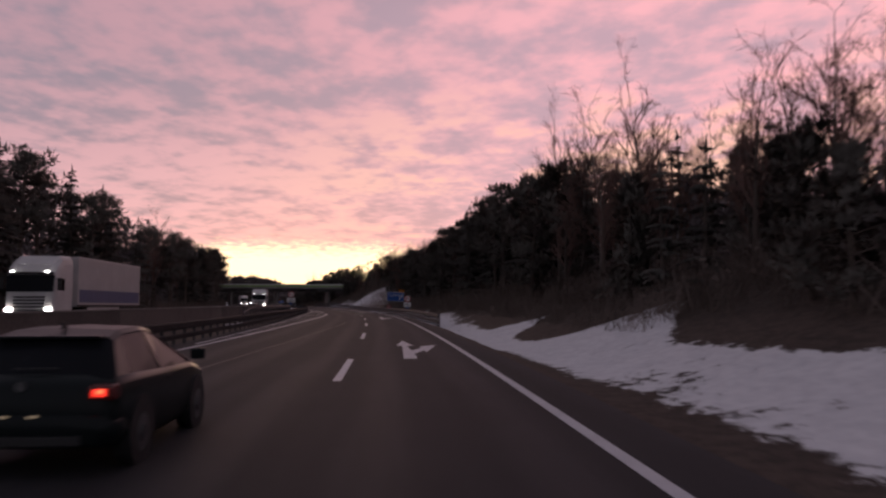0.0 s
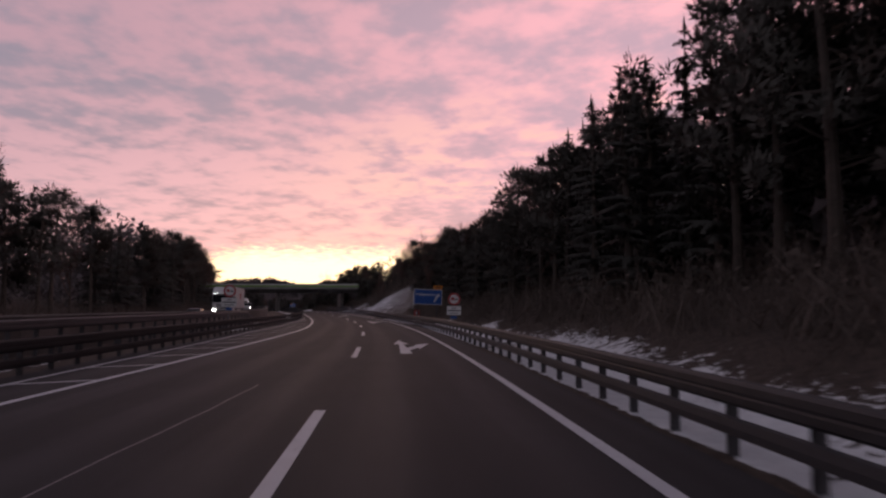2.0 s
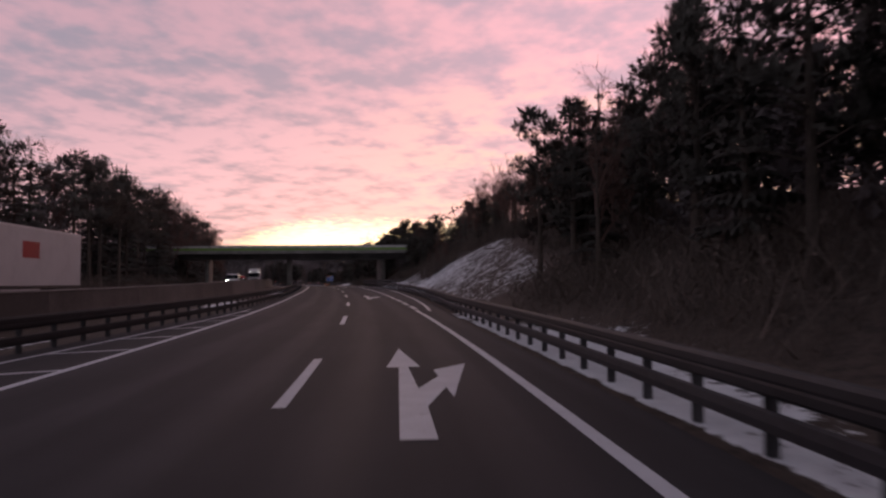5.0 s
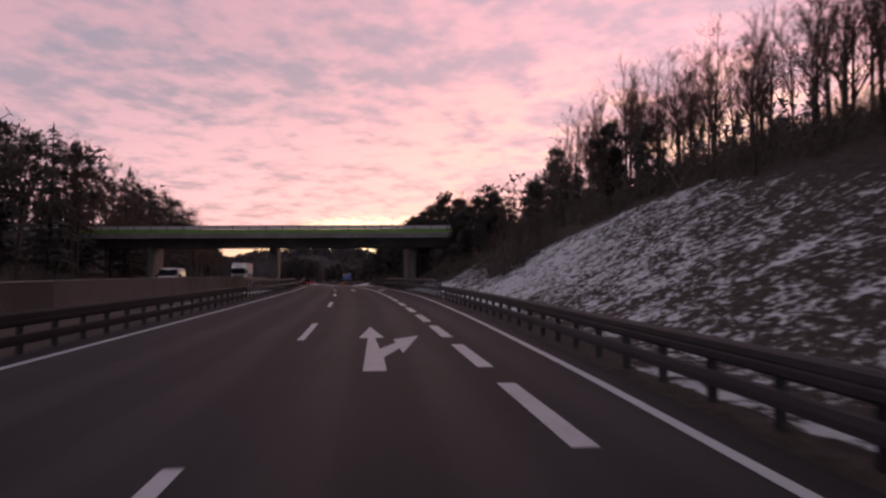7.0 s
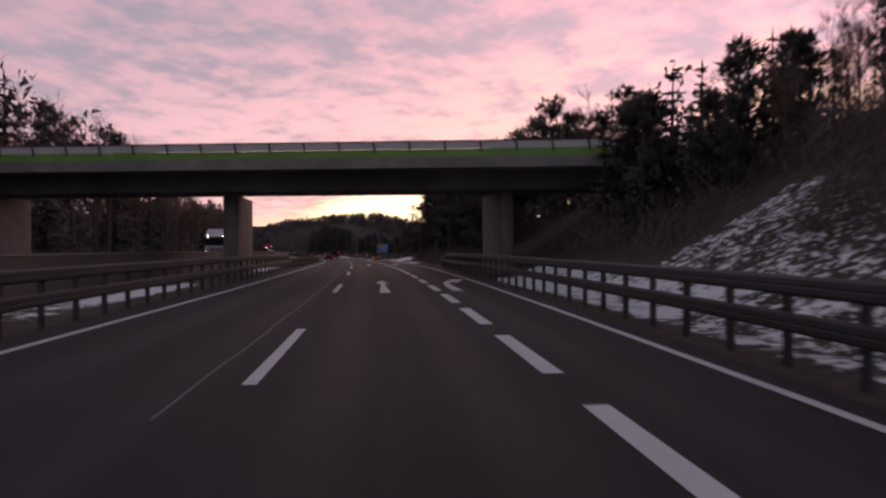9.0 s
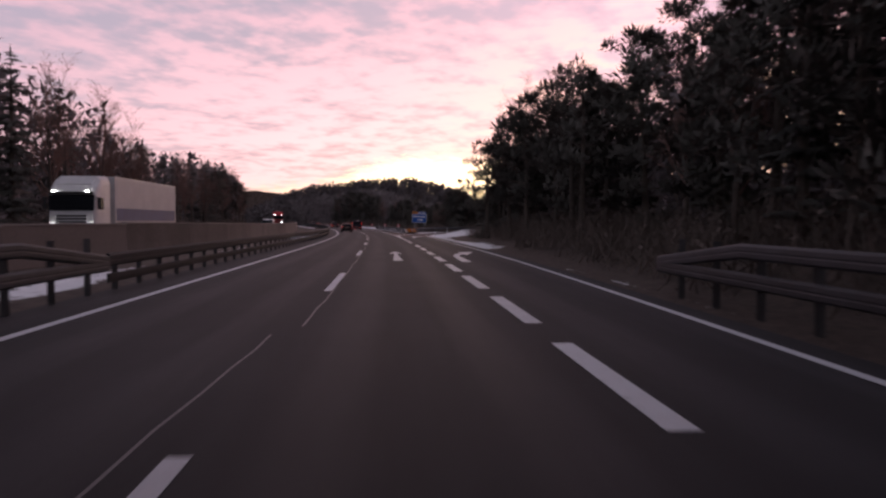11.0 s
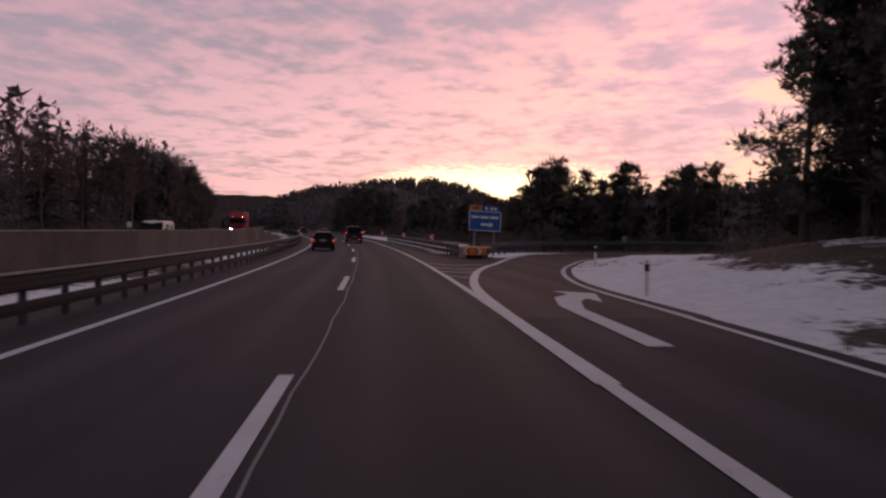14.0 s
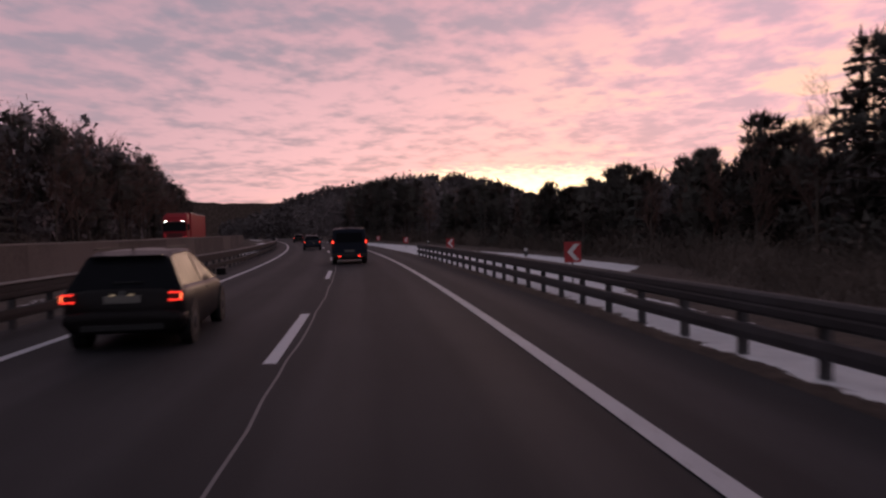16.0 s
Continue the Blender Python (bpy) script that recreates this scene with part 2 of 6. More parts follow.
def terrain_material():
    """Dead grass and leaf litter, with snow where the sheet's 'snow' value and the lumps of the ground let it lie."""
    m = bpy.data.materials.new("verge")
    m.use_nodes = True
    t = m.node_tree
    b = t.nodes["Principled BSDF"]
    tc = t.nodes.new("ShaderNodeTexCoord")
    at = t.nodes.new("ShaderNodeAttribute")
    at.attribute_name = "snow"
    lump = nd(t, "ShaderNodeTexNoise", Scale=0.9, Detail=6.0, Roughness=0.62, Distortion=0.5)
    tuft = nd(t, "ShaderNodeTexNoise", Scale=3.2, Detail=6.0, Roughness=0.65)
    fine = nd(t, "ShaderNodeTexNoise", Scale=22.0, Detail=4.0, Roughness=0.7)
    ledge = t.nodes.new("ShaderNodeMapping")  # snow keeps to the level ledges of a bank
    ledge.inputs["Scale"].default_value = (1.0, 1.0, 2.6)
    t.links.new(tc.outputs["Object"], ledge.inputs["Vector"])
    for n in (lump, tuft, fine):
        t.links.new(ledge.outputs[0], n.inputs["Vector"])
    f = mth(t, "ADD", mth(t, "MULTIPLY", lump.outputs["Fac"], 0.31), mth(t, "ADD", mth(t, "MULTIPLY", tuft.outputs["Fac"], 0.50), mth(t, "MULTIPLY", fine.outputs["Fac"], 0.19)))
    cover = step(t, mth(t, "ADD", mth(t, "SUBTRACT", at.outputs["Fac"], 0.5), f), 0.485, 0.535)
    soil = mixc(t, step(t, tuft.outputs["Fac"], 0.35, 0.65), (0.035, 0.028, 0.026), (0.085, 0.066, 0.056))
    soil = mixc(t, step(t, fine.outputs["Fac"], 0.45, 0.7), soil, (0.12, 0.092, 0.075))
    snow = mixc(t, step(t, f, 0.35, 0.65), (0.68, 0.69, 0.73), (0.86, 0.87, 0.90))
    t.links.new(mixc(t, cover, soil, snow), b.inputs["Base Color"])
    b.inputs["Roughness"].default_value = 0.85
    b.inputs["Specular IOR Level"].default_value = 0.2
    bp = nd(t, "ShaderNodeBump", Strength=0.55, Distance=0.08)
    t.links.new(mth(t, "ADD", f, mth(t, "MULTIPLY", cover, 0.15)), bp.inputs["Height"])
    t.links.new(bp.outputs[0], b.inputs["Normal"])
    return m


def worn_paint(name, color, wear=0.5):
    m = material(name, color, 0.65, vary=0.12, scale=1.5, fine=30.0, bump=0.25, depth=0.004)
    t = m.node_tree
    b = t.nodes["Principled BSDF"]
    tc = t.nodes.new("ShaderNodeTexCoord")
    n = nd(t, "ShaderNodeTexNoise", Scale=6.0, Detail=8.0, Roughness=0.75)
    t.links.new(tc.outputs["Object"], n.inputs["Vector"])
    src = b.inputs["Base Color"].links[0].from_socket
    t.links.new(mixc(t, mth(t, "MULTIPLY", step(t, n.outputs["Fac"], 0.54, 0.72), wear), src, (0.08, 0.075, 0.075)), b.inputs["Base Color"])
    return m


M_ROAD = asphalt("asphalt", (0.034, 0.0335, 0.038), 0.12)
M_ROAD2 = asphalt("asphalt_reddish", (0.078, 0.050, 0.047), 0.08)
M_GROUND = terrain_material()
M_PAINT = worn_paint("road_paint", (0.60, 0.60, 0.64))
M_SEAL = material("crack_sealant", (0.16, 0.15, 0.155), 0.6, vary=0.2)
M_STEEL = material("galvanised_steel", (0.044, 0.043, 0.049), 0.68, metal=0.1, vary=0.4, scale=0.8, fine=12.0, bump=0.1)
# about half as bright as the other rails' steel, for the median rail
M_STEEL_D = material("dark_steel", (0.024, 0.022, 0.024), 0.8, vary=0.4, scale=0.8, fine=12.0, bump=0.1, spec=0.25)
M_POST = material("weathered_post_steel", (0.085, 0.08, 0.085), 0.65, metal=0.3, vary=0.3)
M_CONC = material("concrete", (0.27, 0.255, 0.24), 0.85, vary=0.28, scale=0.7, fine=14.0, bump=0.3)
M_CONC_D = material("stained_concrete", (0.25, 0.24, 0.23), 0.9, vary=0.4, scale=0.35, fine=9.0, bump=0.4)
M_WALL = material("dark_concrete", (0.094, 0.080, 0.074), 0.9, vary=0.42, scale=0.3, fine=7.0, bump=0.4)
M_GREEN = material("green_painted_steel", (0.20, 0.37, 0.07), 0.5, vary=0.2, scale=0.6, fine=10.0)
M_RAILPALE = material("pale_rail_panel", (0.58, 0.57, 0.56), 0.55, vary=0.15, scale=0.6)
M_BARK = material("bark", (0.085, 0.066, 0.055), 0.95, vary=0.4, scale=2.0, fine=18.0, bump=0.6, depth=0.03)
M_BIRCH = material("birch_bark", (0.20, 0.17, 0.15), 0.9, vary=0.5, scale=3.0, fine=12.0, bump=0.3)
M_NEEDLE = crown(material("needles", (0.135, 0.128, 0.116), 0.85, vary=0.4, scale=0.5, fine=9.0, bump=0.0, spec=0.2))
# woods in depth: base colour lifted to a pale grey-brown in place of haze
M_MASS = material("hazed_distant_crowns", (0.172, 0.150, 0.152), 0.9, vary=0.4, scale=0.12, fine=1.2, bump=0.0, spec=0.05)
M_PINE = crown(material("pine_needles", (0.138, 0.128, 0.114), 0.85, vary=0.4, scale=0.6, fine=9.0, bump=0.0, spec=0.2))
M_TWIG = material("bare_twigs", (0.16, 0.10, 0.085), 0.9, vary=0.35, scale=0.5, fine=6.0, bump=0.0, spec=0.2)
M_BRUSH = material("undergrowth", (0.14, 0.112, 0.098), 0.95, vary=0.5, scale=0.3, fine=4.0, bump=0.0, spec=0.1)
M_BLUE = material("blue_sign_sheeting", (0.012, 0.075, 0.30), 0.45, vary=0.1, scale=1.0)
M_WHITE = material("white_sign_sheeting", (0.72, 0.71, 0.70), 0.5, vary=0.08, scale=2.0)
M_RED = material("red_sign_sheeting", (0.44, 0.045, 0.05), 0.5, vary=0.1)
M_YELLOW = material("amber_sign_sheeting", (0.66, 0.23, 0.018), 0.5, vary=0.12)
M_BLACK = material("black_sheeting", (0.02, 0.02, 0.02), 0.6, vary=0.1)
M_GREY = material("grey_sign_back", (0.25, 0.25, 0.26), 0.55, metal=0.4, vary=0.2)


# ---- the line of the road: s metres along the lane divider, u metres to its right ----
KNOT = np.arange(-60, 660, 60.0)
KAPPA = np.array([0.555, 0.555, 0.837, 1.634, 0.856, 0.631, 0.373, 1.072, 1.381, 0.8, 0.3, 0.3]) / 1000
SLOPE = np.array([0.478, 0.517, 0.57, 0.234, 1.226, 0.474, -0.439, -0.215, 0.395, 0.279, 0.201, 0.163]) / 100
GS = np.arange(-260.0, 901.0, 2.0)
I0 = 130
TH = np.cumsum(np.interp(GS, KNOT, KAPPA)) * 2.0
TH -= TH[I0]
GX, GY = np.cumsum(-np.sin(TH)) * 2.0, np.cumsum(np.cos(TH)) * 2.0
GX, GY = GX - GX[I0], GY - GY[I0]
GZ = np.cumsum(np.interp(GS, KNOT, SLOPE)) * 2.0
GZ -= GZ[I0]


def road_point(s, u, z=0.0):
    """Arrays or numbers: the place at s along, u across, z over the road."""
    th = np.interp(s, GS, TH)
    return np.stack([np.interp(s, GS, GX) + u * np.cos(th), np.interp(s, GS, GY) + u * np.sin(th), np.interp(s, GS, GZ) + z], axis=-1)


def P(s, u, z=0.0):
    return Vector(road_point(s, u, z))


def M(s, u, z=0.0, turn=0.0, lean=0.0):
    """A pose at (s, u, z) whose +y runs along the road; turn is to the left."""
    a = float(np.interp(s, GS, TH)) + radians(turn)
    return Matrix.Translation(P(s, u, z)) @ Matrix.Rotation(a, 4, "Z") @ Matrix.Rotation(radians(lean), 4, "Y")


def curve(*pairs):
    """A smooth line through (s, u) pairs."""
    a = np.array(pairs)
    return lambda s: np.interp(s, a[:, 0], a[:, 1])


LINE_L = curve((-60, -6.9), (0, -6.6), (26, -6.1), (44, -5.7), (59, -5.42), (71, -5.07), (95, -4.35), (105, -4.25), (125, -4.55), (160, -4.75), (178, -4.7), (217, -4.34), (233, -4.05), (283, -3.72), (300, -3.68), (377, -3.88), (640, -3.9))
RAIL_L = curve((-60, -7.4), (20, -7.0), (40, -7.35), (65, -7.7), (95, -8.0), (125, -7.4), (150, -6.3), (175, -5.5), (200, -5.4), (250, -5.1), (335, -5.0), (380, -5.4), (640, -5.4))
LINE_R = curve((-60, 3.57), (150, 3.57), (200, 3.62), (240, 3.58), (290, 3.5), (640, 3.5))
BLOCKS = curve((150, 3.68), (163, 3.67), (176, 3.66), (200, 3.72), (230, 3.80), (250, 3.75), (282, 3.61), (310, 3.53))
EXIT_R = curve((140, 3.6), (150, 4.1), (159, 4.65), (171, 5.1), (190, 5.55), (211, 6.0), (231, 6.1), (280, 6.62), (315, 6.7), (327, 6.85), (334, 7.0), (340, 7.25))
RAIL_R = curve((48, 4.95), (115, 4.95), (150, 5.3), (168, 6.05), (190, 6.6), (215, 7.1), (268, 7.6))


# ---- building helpers ----
def mesh_object(name, verts, faces, mat, parent=None, label="", smooth=False):
    me = bpy.data.meshes.new(name)
    me.from_pydata([tuple(v) for v in verts], [], [tuple(f) for f in faces])
    me.materials.append(mat)
    if smooth:
        me.polygons.foreach_set("use_smooth", [True] * len(me.polygons))
    me.update()
    ob = new(name, me)
    if parent is not None:
        ob.parent = parent
    if label:
        ob["label"] = label
    return ob


def part(name, bm, mat, parent, label="", smooth=False):
    me = bpy.data.meshes.new(name)
    bm.to_mesh(me)
    bm.free()
    me.materials.append(mat)
    if smooth:
        me.polygons.foreach_set("use_smooth", [True] * len(me.polygons))
    ob = new(name, me)
    ob.parent = parent
    if label:
        ob["label"] = label
    return ob


def root(name, m=None, label="", category="", group="", kind=""):
    ob = new(name)
    ob.empty_display_size = 0.2
    if m is not None:
        ob.matrix_world = m
    return tagged(ob, label, category, group, kind)


def box_bm(sx, sy, sz, at=(0, 0, 0), bevel=0.0, bm=None, turn=None):
    """A box with its centre at 'at'; rounded edges if bevel."""
    b = bmesh.new()
    bmesh.ops.create_cube(b, size=1.0)
    bmesh.ops.scale(b, vec=(sx, sy, sz), verts=b.verts)
    if bevel:
        bmesh.ops.bevel(b, geom=list(b.edges), offset=bevel, segments=2, profile=0.6, affect="EDGES")
    if turn is not None:
        bmesh.ops.transform(b, matrix=turn, verts=b.verts)
    bmesh.ops.translate(b, vec=at, verts=b.verts)
    if bm is None:
        return b
    me = bpy.data.meshes.new("tmp")
    b.to_mesh(me)
    b.free()
    bm.from_mesh(me)
    bpy.data.meshes.remove(me)
    return bm


def tube_bm(r1, r2, depth, at=(0, 0, 0), turn=None, segments=16, bevel=0.0):
    b = bmesh.new()
    bmesh.ops.create_cone(b, cap_ends=True, segments=segments, radius1=r1, radius2=r2, depth=depth)
    if bevel:
        rim = [e for e in b.edges if abs(e.verts[0].co.z - e.verts[1].co.z) < 1e-6]
        bmesh.ops.bevel(b, geom=rim, offset=bevel, segments=2, profile=0.6, affect="EDGES")
    if turn is not None:
        bmesh.ops.transform(b, matrix=turn, verts=b.verts)
    bmesh.ops.translate(b, vec=at, verts=b.verts)
    return b


def join_bm(*bms):
    out = bmesh.new()
    for b in bms:
        me = bpy.data.meshes.new("tmp")
        b.to_mesh(me)
        b.free()
        out.from_mesh(me)
        bpy.data.meshes.remove(me)
    return out


def sweep(name, s0, s1, step_m, profile, mat, parent=None, offset=None, closed=True, label="", smooth=False):
    """Extrude a profile of (u, z) along the road from s0 to s1; offset(s) is added to u."""
    ss = np.linspace(s0, s1, max(2, int(round((s1 - s0) / step_m)) + 1))
    off = offset(ss) if offset is not None else np.zeros(len(ss))
    n = len(profile)
    rows = np.stack([road_point(ss, off + pu, pz) for pu, pz in profile], axis=1)
    verts = rows.reshape(-1, 3)
    faces = []
    m = n if closed else n - 1
    for i in range(len(ss) - 1):
        for j in range(m):
            k = (j + 1) % n
            faces.append((i * n + j, i * n + k, (i + 1) * n + k, (i + 1) * n + j))
    if closed:
        faces.append(tuple(range(n - 1, -1, -1)))
        faces.append(tuple((len(ss) - 1) * n + j for j in range(n)))
    ob = mesh_object(name, verts, faces, mat, parent, label, smooth)
    return ob


def flat_strip(name, ss, ul, ur, z, mat, parent=None, across=1, label=""):
    """A strip between two lines ul(s), ur(s), lying z over the road, with a UV map in metres."""
    ss = np.asarray(ss, float)
    a, b = np.asarray(ul(ss) if callable(ul) else np.full(len(ss), ul)), np.asarray(ur(ss) if callable(ur) else np.full(len(ss), ur))
    n = across + 1
    us = np.stack([a + (b - a) * j / across for j in range(n)], axis=1)
    sm = np.repeat(ss[:, None], n, axis=1)
    zz = z(sm, us) if callable(z) else z
    verts = road_point(sm, us, zz).reshape(-1, 3)
    faces = [(i * n + j, i * n + j + 1, (i + 1) * n + j + 1, (i + 1) * n + j) for i in range(len(ss) - 1) for j in range(across)]
    ob = mesh_object(name, verts, faces, mat, parent, label)
    lay = ob.data.uv_layers.new(name="su")
    uv = np.stack([us, sm], axis=-1).reshape(-1, 2)
    idx = np.empty(len(ob.data.loops), int)
    ob.data.loops.foreach_get("vertex_index", idx)
    lay.data.foreach_set("uv", uv[idx].ravel())
    return ob


def polygon_on_road(name, pts, z, mat, parent=None, label=""):
    """A flat figure from (s, u) corners, on the road."""
    return mesh_object(name, [P(s, u, z) for s, u in pts], [tuple(range(len(pts)))], mat, parent, label)


# ---- the ground ----
def smooth(a, lo, hi):
    t = np.clip((a - lo) / (hi - lo), 0, 1)
    return t * t * (3 - 2 * t)


ASPHALT_R = curve((-260, 4.6), (48, 4.6), (140, 4.6), (160, 5.3), (190, 6.2), (231, 6.8), (280, 7.15), (334, 7.4), (344, 5.5), (350, 5.4), (366, 5.5), (900, 5.5))
FOOT = curve((-260, 5.4), (40, 5.6), (120, 6.5), (150, 7.6), (190, 8.2), (262, 9.0), (290, 7.9), (345, 8.6), (352, 16), (365, 28), (420, 17), (480, 12), (900, 12))
RISE = curve((-260, 3.5), (30, 3.6), (120, 4.0), (150, 5.5), (172, 7.6), (215, 7.6), (240, 6.2), (262, 6.0), (275, 2.6), (345, 1.8), (355, 0.3), (400, 0.6), (440, 0.8), (520, 1.5), (550, 4.0), (900, 5.0))
RUN = curve((-260, 11), (30, 11), (120, 11), (150, 12), (172, 12.5), (240, 11), (262, 11), (275, 14), (345, 16), (355, 30), (440, 26), (900, 30))


def lumps(x, y, seed):
    """Cheap smooth noise for whole arrays."""
    v = np.zeros_like(x)
    rng = np.random.RandomState(seed)
    for k in range(9):
        a, f, p = rng.uniform(0, 6.28), 0.35 * 1.45 ** k, rng.uniform(0, 6.28)
        v += np.sin((x * math.cos(a) + y * math.sin(a)) * f + p + 1.3 * np.sin(y * f * 0.6 + p)) / (1.25 ** k)
    return v / 4.0


def ground_z(s, u):
    s, u = np.broadcast_arrays(np.asarray(s, float), np.asarray(u, float))
    z = np.full(s.shape, -0.06)
    d = u - FOOT(s)
    t = np.clip(d / RUN(s), 0, 1)
    z = z + RISE(s) * (0.75 * t + 0.25 * t * t * (3 - 2 * t)) + np.maximum(u - FOOT(s) - RUN(s), 0) * 0.05
    z = z + np.where(d > 0, np.minimum(d, 2.0) / 2.0 * 0.16 * lumps(s, u, 5), 0)
    verge = np.clip((u - ASPHALT_R(s)) / 0.8, 0, 1) * np.clip((FOOT(s) + 0.5 - u) / 0.5, 0, 1)
    z = z + 0.05 * verge * (1 + 0.6 * lumps(s * 1.3, u * 1.3, 8))
    # the heaped island inside the ramp
    edge = np.interp(s, [333, 340, 344.5, 348.5, 351.7, 354.8, 358, 361.4, 364], [7.4, 7.4, 7.9, 8.8, 9.7, 10.9, 12.2, 13.8, 16.2])
    isle = smooth(s, 330, 338) * (1 - smooth(s, 360.5, 363.5)) * smooth(u - edge, 0.5, 2.8)
    z = z + isle * (0.30 + 0.22 * lumps(s * 0.6, u * 0.6, 31) + 0.14 * lumps(s * 1.7, u * 1.7, 33))
    # median and the far carriageway
    med = smooth(-u, 5.0, 7.0) * smooth(u, -11.6, -10.4)
    z = z + med * (0.06 * lumps(s, u, 3))
    z = z + 0.28 * smooth(-u, 11.2, 11.9)
    z = z + smooth(-u, 23.5, 34.0) * 2.2 + np.maximum(-u - 34, 0) * 0.06
    # embankments that carry the bridge
    mound = np.exp(-(((s - 249) / 9.0) ** 4))
    z = np.maximum(z, -0.06 + mound * 5.6 * np.maximum(smooth(-u, 26, 36), smooth(u, 11.5, 20)))
    return z


def snow_amount(s, u):
    n = lumps(s * 0.55, u * 0.55, 21)
    d = u - ASPHALT_R(s)
    v = np.full(s.shape, 0.10)
    top0 = np.interp(s, [-40, 0, 9, 13, 18, 21, 24, 25, 26.3, 27.3, 29, 31, 33.5, 35, 36.8, 37.6, 38.5, 44, 50], [9.0, 10.0, 9.6, 8.5, 8.3, 9.4, 10.9, 10.8, 8.2, 6.5, 6.2, 6.4, 7.3, 8.3, 9.5, 8.3, 6.6, 6.9, 7.1])
    v = np.maximum(v, np.where((s < 50) & (u > 5.0), np.interp(s, [18, 32], [0.73, 0.68]) - 0.60 * smooth(u, top0 - 0.6, top0 + 0.7) - 0.30 * (1 - smooth(u, 5.1, 5.7)) * (1 - smooth(s, 24, 28)) + 0.25 * n, 0))
    v = np.maximum(v, np.where((s >= 50) & (s < 150) & (u > 4.9) & ((s < 86) | (s > 117)), 0.66 - 0.12 * np.clip(u - 5.8, 0, 9) + 0.34 * n, 0))
    top1 = np.interp(s, [86, 89, 92, 93.4, 94.6, 97, 107, 111, 113, 114.5, 117], [7.6, 7.9, 8.4, 9.5, 7.6, 7.7, 7.6, 8.4, 9.0, 7.4, 7.3])
    v = np.maximum(v, np.where((s >= 86) & (s <= 117) & (u > 4.9), np.interp(s, [94, 97], [0.66, 0.60]) - 0.50 * smooth(u, top1 - 0.7, top1 + 0.6) + 0.28 * n, 0))
    v = np.maximum(v, smooth(s, 140, 146) * (1 - smooth(s, 172, 180)) * smooth(u, 5.7, 6.1) * (1 - smooth(u, 7.0, 7.6)) * (0.50 + 0.30 * n))
    top = np.interp(s, [150, 165, 176, 185, 191, 197, 206, 213, 223, 227, 229, 243], [11.5, 13.8, 15.8, 17.2, 18.0, 17.0, 14.4, 14.4, 15.3, 15.2, 10.6, 9.8])
    slope = smooth(s, 142, 160) * (1 - smooth(s, 240, 246)) * smooth(u, 6.6, 7.6) * (1 - smooth(u, top - 0.9, top + 0.7))
    v = np.maximum(v, slope * (np.interp(s, [150, 162, 172, 190, 205, 216], [0.43, 0.45, 0.475, 0.485, 0.495, 0.51]) + 0.12 * n))
    v = np.maximum(v, smooth(s, 212, 222) * (1 - smooth(s, 243, 247)) * smooth(u, 7.4, 8.0) * (1 - smooth(u, 10.2, 11.6)) * (0.60 + 0.25 * n))
    v = np.maximum(v, np.where((s >= 243) & (s < 262) & (u > 6.5), 0.36 - 0.05 * (u - 6.5), 0))
    top = np.interp(s, [262, 284, 290, 296, 300, 318, 335, 352], [8.0, 8.5, 8.9, 9.6, 9.0, 8.8, 9.4, 12.0])
    v = np.maximum(v, np.where((s >= 262) & (s < 352) & (u > 7.2), 0.54 - 0.50 * smooth(u, top - 1.4, top + 0.8) + 0.52 * n, 0))
    isle = smooth(s, 326, 334) * (1 - smooth(s, 372, 376)) * smooth(u, 7.8, 8.4) * (1 - smooth(u, 24, 28))
    v = np.maximum(v, isle * np.clip(0.66 - 0.20 * smooth(u, 10.5, 15) * (1 - smooth(s, 343, 354)) + 0.34 * n, 0, 1))
    reach = np.interp(s, [372, 384, 391, 396, 408, 425, 470], [7.6, 8.0, 10.5, 13.2, 13.2, 11.5, 9.0])
    v = np.maximum(v, np.where((s >= 372) & (u > 5.3), 0.22 + 0.62 * smooth(u, 5.6, 6.5) - 0.76 * smooth(u, reach - 0.8, reach + 0.6) + 0.12 * n, 0) * (1 - smooth(s, 450, 520)))
    behind = RAIL_L(s) - u
    v = np.maximum(v, np.where((behind > 0.0) & (u > -11.2), smooth(behind, 0.35, 1.3) * (0.56 - 0.10 * smooth(s, 200, 212) * (1 - smooth(s, 262, 275)) - 0.15 * np.abs(behind - 2.0) + 0.34 * n), 0))
    v = np.where((u < 4.6) & (u > RAIL_L(s) - 0.05), 0.05, v)
    return np.clip(v, 0, 1)


